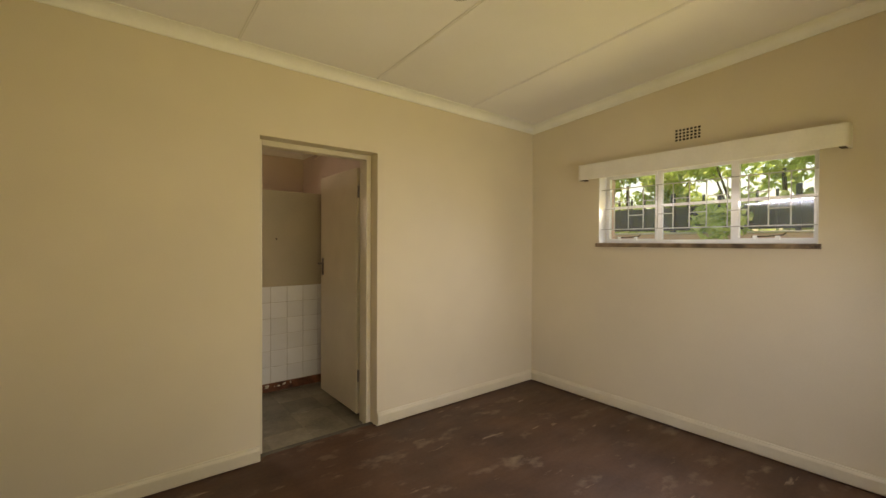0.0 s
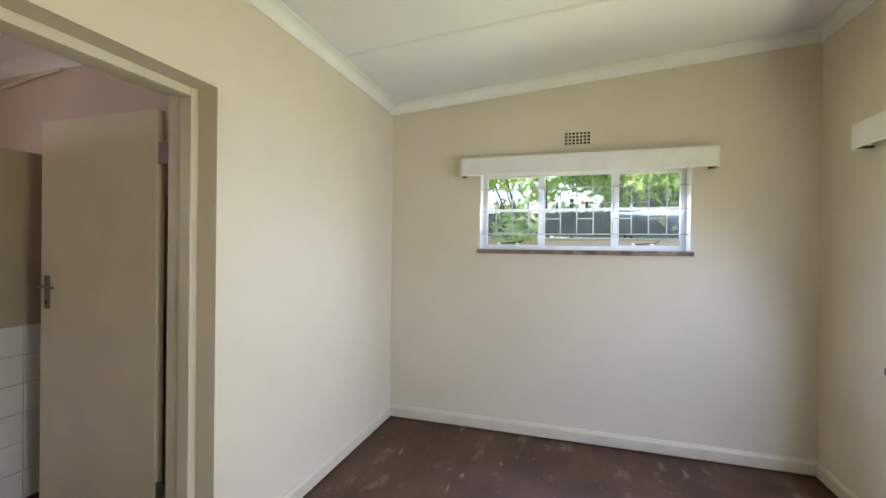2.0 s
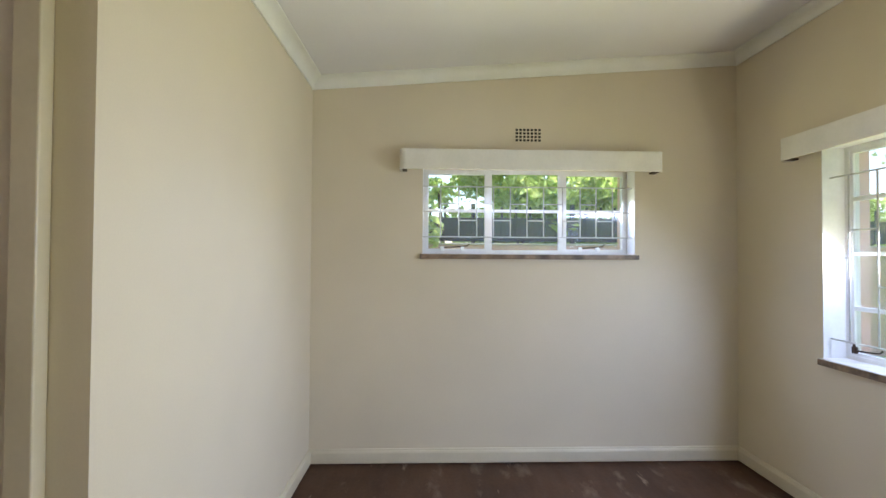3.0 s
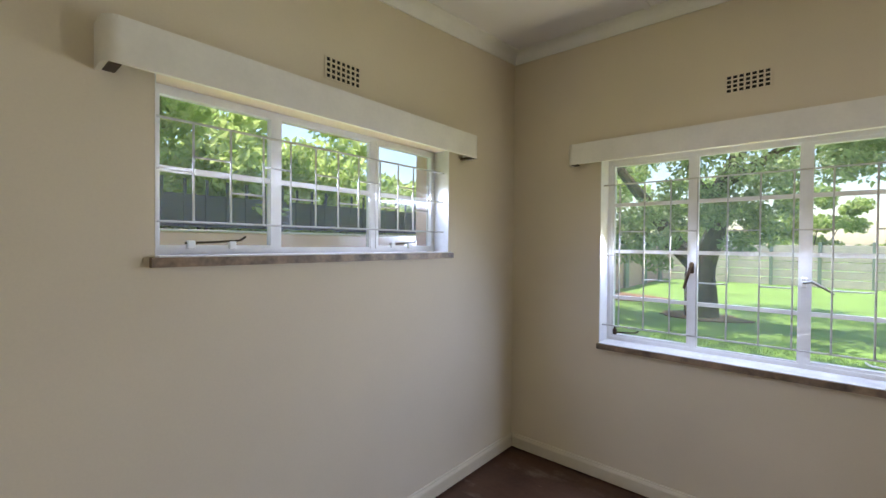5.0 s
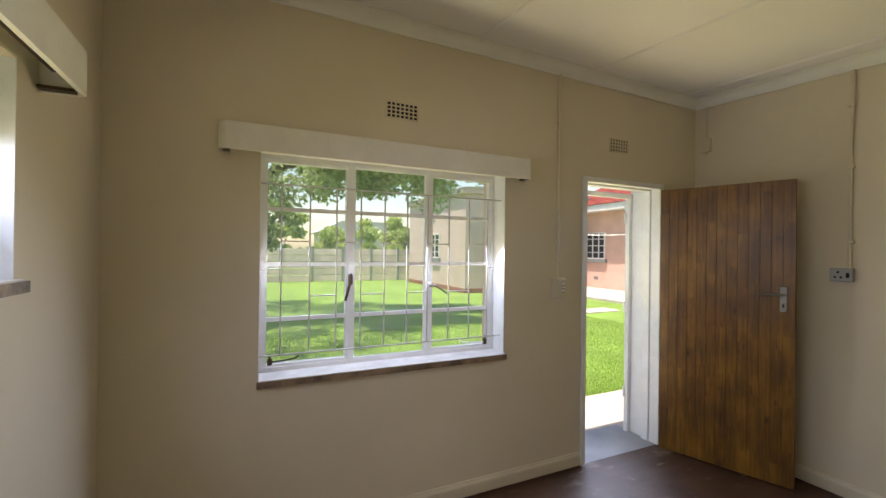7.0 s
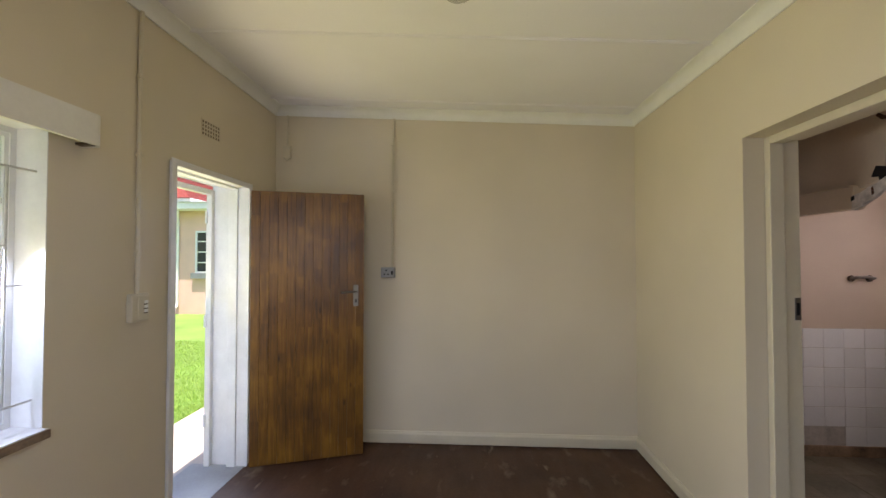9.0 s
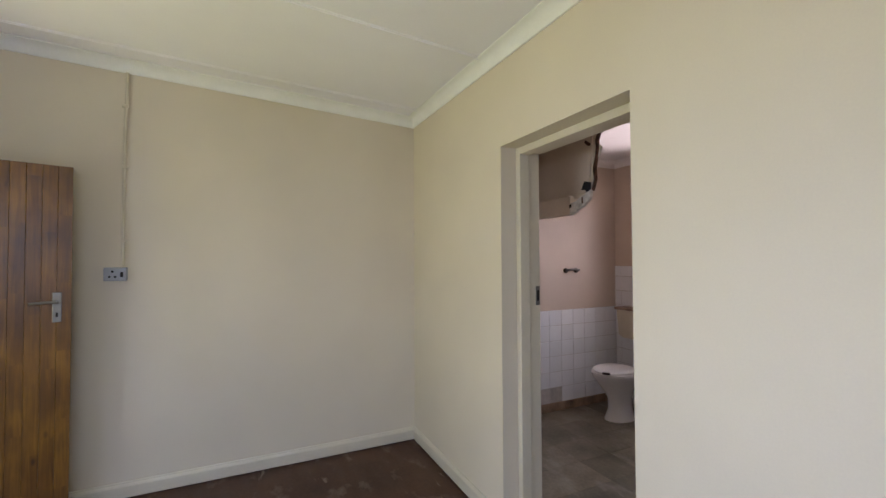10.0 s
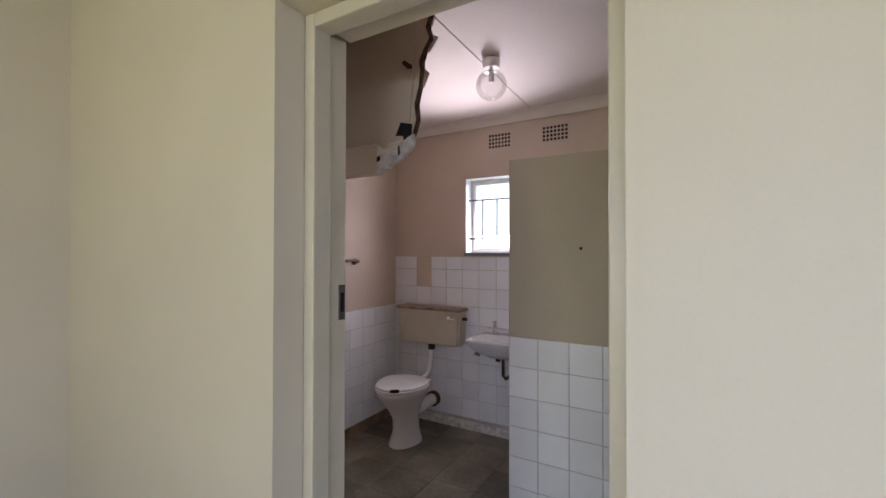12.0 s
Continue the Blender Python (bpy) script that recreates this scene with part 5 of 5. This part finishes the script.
# shrubs and trees behind the fences
def bush(cx, cy, z0, z1, r, n, size, material, label, seed, group=""):
    rg = random.Random(seed)
    stems = [([(cx, cy, GZ - 0.1), (cx + 0.1, cy, z0 * 0.5), (cx + 0.2 * r, cy + 0.1 * r, (z0 + z1) / 2)], 0.10, 0.03)]
    for _ in range(3):
        a = rg.random() * 6.283
        stems.append(([(cx + 0.05, cy, z0 * 0.4), (cx + 0.3 * r * math.cos(a), cy + 0.3 * r * math.sin(a), z0), (cx + 0.7 * r * math.cos(a), cy + 0.7 * r * math.sin(a), (z0 + z1) / 2)], 0.05, 0.015))
    c = []
    for _ in range(n):
        a, q = rg.random() * 6.283, rg.random() ** 0.5
        c.append((cx + r * q * math.cos(a), cy + r * q * math.sin(a), z0 + (z1 - z0) * rg.random() ** 1.15, 0.26 + 0.25 * rg.random() + 0.05 * r, 230))
    tree((cx, cy, GZ), stems, c, size, material, label, seed, group)


for i, (cx, cy, z0, z1, r) in enumerate(((9.0, 4.6, 1.2, 4.2, 1.7), (8.9, 1.9, 1.0, 4.4, 1.6), (9.2, -0.6, 1.2, 3.7, 1.5), (9.0, -3.2, 1.0, 2.7, 1.2), (9.6, -6.0, 1.0, 3.0, 1.4), (9.3, 7.6, 1.0, 4.4, 1.8), (9.2, 3.2, 1.2, 3.3, 1.2), (9.1, 0.4, 1.2, 3.1, 1.2), (9.1, 6.2, 1.2, 3.2, 1.2), (9.0, -2.0, 1.2, 2.7, 1.0))):
    bush(cx, cy, z0, z1, r, 27, 0.100, LEAFBRIGHT, "leafy bright green tree behind the boundary fence", 40 + i, "trees behind the side fence")
for i, (cx, cy, z0, z1, r) in enumerate(((2.5, -22.5, 0.8, 4.2, 2.0), (6.0, -23.0, 0.8, 4.8, 2.3), (-0.8, -23.5, 0.6, 2.6, 1.6), (-4.6, -23.0, 0.6, 3.4, 1.8), (9.8, -18.0, 0.8, 5.0, 2.4), (-15.0, -27.0, 1.0, 6.0, 3.0))):
    bush(cx, cy, z0, z1, r, 36, 0.15, LEAFBRIGHT, "green garden tree behind the back fence", 60 + i, "trees behind the back fence")

# ---------------------------------------------------------------- fences
FY = -19.3
fence = thing("precast_fence", (1.0, FY, GZ), "pinkish precast concrete panel fence with grey posts", "fence")
pm = mesh_of("panel", box(B(), -0.72, 0.72, -0.025, 0.025, 0.0, 0.305, 0.008), FENCEPANEL)
qm = mesh_of("fence_post", box(B(), -0.06, 0.06, -0.07, 0.07, 0.0, 1.80, 0.01), FENCEPOST)
for i in range(11):
    x = -7.0 + 1.5 * i
    p = new("fence_post", qm)
    p.parent, p.location = fence, (x - 1.0, 0, 0)
    if i < 10:
        for j in range(5):
            p = new("panel", pm)
            p.parent, p.location = fence, (x + 0.75 - 1.0, 0, 0.03 + 0.333 * j)
SX = 7.55
sidewall = thing("boundary_wall", (SX, -8, GZ), "pink plastered boundary wall with pilasters", "wall")
part("wall", box(B(), SX, SX + 0.2, -19.2, -6.5, GZ - 0.1, 1.62, 0.01), PALEPINK, sidewall)
for i in range(6):
    part("pilaster", box(B(), SX - 0.10, SX - 0.001, -18.6 + 2.4 * i, -18.25 + 2.4 * i, GZ - 0.1, 1.66, 0.01), FENCEPOST, sidewall)
lowwall = thing("garden_wall", (SX, 2, GZ), "pink plastered wall carrying a black fence", "wall")
part("wall", box(B(), SX, SX + 0.2, -6.4, 9.5, GZ - 0.1, 1.60, 0.01), PALEPINK, lowwall)
part("coping", box(B(), SX - 0.02, SX + 0.22, -6.4, 9.5, 1.601, 1.63, 0.006), CONCRETE, lowwall)
bf = thing("black_fence", (SX + 0.1, 2, 1.63), "black steel fence with solid panels and pickets", "fence")
for i in range(10):
    y = -6.3 + 1.57 * i
    part("sheet", box(B(), SX + 0.09, SX + 0.10, y + 0.03, y + 1.54, 1.66, 2.03, 0.002), BLACKFENCE, bf)
    part("fence_post", box(B(), SX + 0.07, SX + 0.13, y - 0.03, y + 0.03, 1.63, 2.25, 0.004), BLACKFENCE, bf)
    for k in range(1, 7):
        yy = y + 1.57 * k / 7
        part("picket", box(B(), SX + 0.075, SX + 0.0895, yy - 0.018, yy + 0.018, 1.66, 2.20, 0.003), BLACKFENCE, bf)
part("rail", box(B(), SX + 0.1005, SX + 0.13, -6.3, 9.4, 1.95, 1.99), BLACKFENCE, bf)


# ---------------------------------------------------------------- houses
def far_window(parent, axis, w, sgn, u0, u1, z0, z1, cols, rows):
    P = (lambda u, d: (w + sgn * d, u)) if axis == "x" else (lambda u, d: (u, w + sgn * d))

    def bx(bm, a, b, d0, d1, c, d):
        p, q = P(a, d0), P(b, d1)
        return box(bm, min(p[0], q[0]), max(p[0], q[0]), min(p[1], q[1]), max(p[1], q[1]), c, d)

    bm, t = B(), 0.05
    for a, b in ((u0, u0 + t), (u1 - t, u1)):
        bx(bm, a, b, 0.001, 0.05, z0, z1)
    for c, d in ((z0, z0 + t), (z1 - t, z1)):
        bx(bm, u0 + t, u1 - t, 0.001, 0.05, c, d)
    win = part("window", bm, ENAMEL, parent, "white steel window")
    for i in range(1, cols):
        u = u0 + (u1 - u0) * i / cols
        part("mullion", bx(B(), u - 0.022, u + 0.022, 0.001, 0.045, z0 + t, z1 - t), ENAMEL, win)
    for j in range(1, rows):
        z = z0 + (z1 - z0) * j / rows
        part("glazing_bar", bx(B(), u0 + t, u1 - t, 0.001, 0.038, z - 0.016, z + 0.016), ENAMEL, win)
    for i in range(cols):
        part("pane", bx(B(), u0 + (u1 - u0) * i / cols, u0 + (u1 - u0) * (i + 1) / cols - 0.002, 0.001, 0.012, z0 + 0.01, z1 - 0.01), DARKGLASS, win)
    part("sill", bx(B(), u0 - 0.1, u1 + 0.1, 0.001, 0.10, z0 - 0.16, z0 - 0.002), GREYSILL, win, "grey painted sill")
    return win


ob_ = thing("outbuilding", (-5.9, -15.0, GZ), "pale pink plastered outbuilding with brick plinth", "house")
part("wall", holed(B(), "y", -12.1, -11.9, -10.4, -4.2, GZ - 0.1, 3.78, [(-8.30, -7.45, 0.10, 2.42)]), OUTWALL, ob_)
part("wall", box(B(), -10.4, -4.2, -18.0, -12.101, GZ - 0.1, 3.78), OUTWALL, ob_)
part("plinth", box(B(), -7.0, -4.17, -18.03, -11.87, GZ - 0.1, 0.06, 0.008), BRICK, ob_, "red brick plinth")
part("fascia", box(B(), -10.55, -4.05, -18.15, -11.75, 3.781, 4.00, 0.015), OUTWALL, ob_, "plain pink fascia")
part("roof", prism(B(), [(-10.6, 4.001), (-4.0, 4.001), (-7.2, 4.28)], -18.2, -11.7, "y"), GREYROOF, ob_, "pale sheet roof")
far_window(ob_, "x", -4.2, 1, -15.2, -14.25, 1.20, 2.29, 2, 4)
far_window(ob_, "y", -11.9, 1, -6.05, -5.42, 1.06, 2.48, 2, 4)
dr = part("door_frame", box(B(), -7.550, -7.455, -12.06, -11.93, 0.101, 2.418, 0.004), FASCIA, ob_, "white painted door frame")
part("head", box(B(), -8.295, -7.551, -12.06, -11.93, 2.36, 2.418, 0.004), FASCIA, dr)
part("door", box(B(), -8.295, -7.555, -12.055, -12.01, 0.105, 2.355, 0.004), LIDWOOD, ob_, "plain brown wooden door")
part("step", box(B(), -8.8, -7.0, -11.868, -11.45, GZ - 0.1, 0.04, 0.01), CONCRETE, ob_, "pale concrete doorstep")
part("vent_brick", box(B(), -4.199, -4.19, -15.05, -14.8, 2.80, 2.96), GREYSILL, ob_)

mh = thing("main_house", (-14, -6, GZ), "pink plastered house with red tiled roof and white fascia", "house")
part("wall", box(B(), -17.0, -8.35, -7.1, 6.0, GZ - 0.1, 2.95, 0.01), PINKWALL, mh)
part("wing_wall", box(B(), -17.0, -10.5, -13.65, -7.11, GZ - 0.1, 3.30, 0.01), PINKWALL, mh)
part("fascia", box(B(), -17.4, -7.85, -7.6, 6.4, 2.95, 3.15, 0.01), FASCIA, mh, "white fascia")
part("wing_fascia", box(B(), -17.4, -9.95, -14.2, -7.7, 3.30, 3.58, 0.01), FASCIA, mh, "white fascia")
part("porch_roof", box(B(), -12.5, -10.2, -17.5, -14.3, 3.05, 3.25, 0.02), FASCIA, mh, "white flat porch roof")
part("porch_post", box(B(), -10.5, -10.3, -15.0, -14.8, GZ, 3.049, 0.01), FASCIA, mh)


def tile_roof(nm, x0, x1, y0, y1, z, rise):
    """Hipped roof in courses of tile."""
    cx, cy = (x0 + x1) / 2, (y0 + y1) / 2
    half = min(x1 - x0, y1 - y0) / 2
    n = 22
    rings = []
    for k in range(n + 1):
        s = 0.96 * half * k / n
        zz = z + rise * k / n
        rings.append([(x0 + s, y0 + s, zz), (x1 - s, y0 + s, zz), (x1 - s, y1 - s, zz), (x0 + s, y1 - s, zz)])
        if k < n:
            rings.append([(x0 + s, y0 + s, zz + 0.035), (x1 - s, y0 + s, zz + 0.035), (x1 - s, y1 - s, zz + 0.035), (x0 + s, y1 - s, zz + 0.035)])
    part(nm, loft(B(), rings), REDROOF, mh, "red tiled hip roof")


part("roof", prism(B(), [(-17.5, 3.151), (-7.8, 3.151), (-12.6, 3.55)], -7.7, 6.5, "y"), GREYROOF, mh, "pale low sheet roof")
tile_roof("wing_roof", -17.5, -9.9, -14.25, -7.72, 3.581, 1.7)
far_window(mh, "x", -10.5, 1, -12.25, -10.85, 1.25, 2.42, 4, 4)
far_window(mh, "x", -8.35, 1, -6.4, -5.0, 1.10, 2.35, 3, 4)
bm = sweep(B(), [(-8.29, -6.95, 2.95), (-8.29, -6.95, 2.75), (-8.31, -6.95, 2.6), (-8.31, -6.95, 0.15), (-8.20, -6.95, 0.05)], 0.045, 8)
part("downpipe", bm, FASCIA, mh, "white downpipe")
part("air_vent", box(B(), -10.499, -10.49, -11.5, -11.25, 0.35, 0.48), GREYSILL, mh)
fh = thing("far_house", (-3, -36, GZ), "distant pale house with grey roof beyond the fence", "house")
part("wall", box(B(), -9.0, -2.5, -40.0, -33.0, GZ, 3.0, 0.02), CONCRETE, fh)
part("roof", prism(B(), [(-9.6, 3.001), (-1.9, 3.001), (-3.6, 3.9), (-7.6, 3.9)], -40.5, -32.5, "y"), GREYROOF, fh, "grey sheet roof")

pole = thing("washing_line_pole", (-8.6, -11.0, -0.02), "grey steel washing line pole with cross arm", "pole")
part("pole", sweep(B(), [(-8.6, -11.0, -0.03), (-8.6, -11.0, 2.25)], 0.03, 8), FENCEPOST, pole)
part("cross_arm", sweep(B(), [(-8.95, -11.25, 2.25), (-8.25, -10.75, 2.25)], 0.02, 8), FENCEPOST, pole)
for k, d in enumerate((-0.3, 0.0, 0.3)):
    part("line", sweep(B(), [(-8.6 + d, -11.0 + d * 0.7, 2.26), (-9.3 + d, -9.6 + d * 0.7, 2.22), (-10.1 + d, -8.2 + d * 0.7, 2.26)], 0.006, 5), FASCIA, pole)

# ---------------------------------------------------------------- tiles, last
def tile_field(parent, name, material, to_world, cols, rows, size, skip=(), tall=0.0):
    """Single tiles as children of a wall or floor, all on one mesh."""
    me = mesh_of(name, box(B(), -size / 2, size / 2, -(tall or size) / 2, (tall or size) / 2, 0.0, 0.006, 0.0015), material)
    r = random.Random(len(name) + cols * rows)
    at = Vector(ORIGIN[parent.name])
    for i in range(cols):
        for j in range(rows):
            if (i, j) in skip:
                continue
            t = new(name, me)
            t.parent = parent
            m = to_world(i, j) @ pose(0, 0, 0.0006 * r.random(), 0.25 * (r.random() - 0.5), 0.25 * (r.random() - 0.5), 0.3 * (r.random() - 0.5))
            t.matrix_basis = Matrix.Translation(-at) @ m


S = TILE - 0.0035
for w_, x0, x1, y0, y1, z1 in ((None, BX0, PX + 0.25, BY1 - 0.003, BY1 - 0.0005, 1.416), (None, BX0 + 0.0005, BX0 + 0.003, BY0 + 0.4, BY1, 0.971), (None, PX + 0.002, BX1, PY - 0.003, PY - 0.0005, 0.995)):
    if z1 > 1.3:
        fixed("trim_grout_north", box(B(), x0, x1, y0, y1, 0.02, z1), GROUT, "grey tile grout")
    elif x1 < 0.1:
        fixed("trim_grout_west", box(B(), x0, x1, y0, y1, 0.035, z1), GROUT, "grey tile grout")
    else:
        fixed("trim_grout_partition", box(B(), x0, x1, y0, y1, 0.03, z1), GROUT, "grey tile grout")
CUT = 0.113                               # height of the cut top course
tile_field(w_bn, "tile", TILEMAT, lambda i, j: pose(0.344 + TILE * (i - 2) - TILE / 2, BY1 - 0.003, 1.416 - CUT / 2, 90, 0, 0), 12, 1, S, {(2, 0)}, CUT - 0.0035)
tile_field(w_bn, "tile", TILEMAT, lambda i, j: pose(0.344 + TILE * (i - 2) - TILE / 2, BY1 - 0.003, 1.416 - CUT - TILE * (j + 0.5), 90, 0, 0), 12, 8, S, {(2, 0)})
solo("bare_wall_patch", box(B(), 0.189, 0.342, BY1 - 0.0045, BY1 - 0.0032, 1.416 - CUT - TILE + 0.004, 1.414), BATHPAINT, "bare tan plaster patch where tiles are missing", "wall patch")
tile_field(w_bw, "tile", TILEMAT, lambda i, j: pose(BX0 + 0.003, BY1 - 0.008 - TILE * (i + 0.5), 0.971 - TILE * (j + 0.5), 90, 0, 90), 11, 6, S, {(5, 5), (6, 5)})
tile_field(w_part, "tile", TILEMAT, lambda i, j: pose(PX + 0.004 + 0.1605 * (i + 0.5), PY - 0.003, 0.995 - 0.1605 * (j + 0.5), 90, 0, 0), 6, 6, 0.1572)
tile_field(fl_bath, "vinyl_tile", VINYL, lambda i, j: pose(BX0 + 0.305 * (i + 0.5), YA + 0.10 + 0.305 * (j + 0.5), -0.056), 8, 8, 0.304)
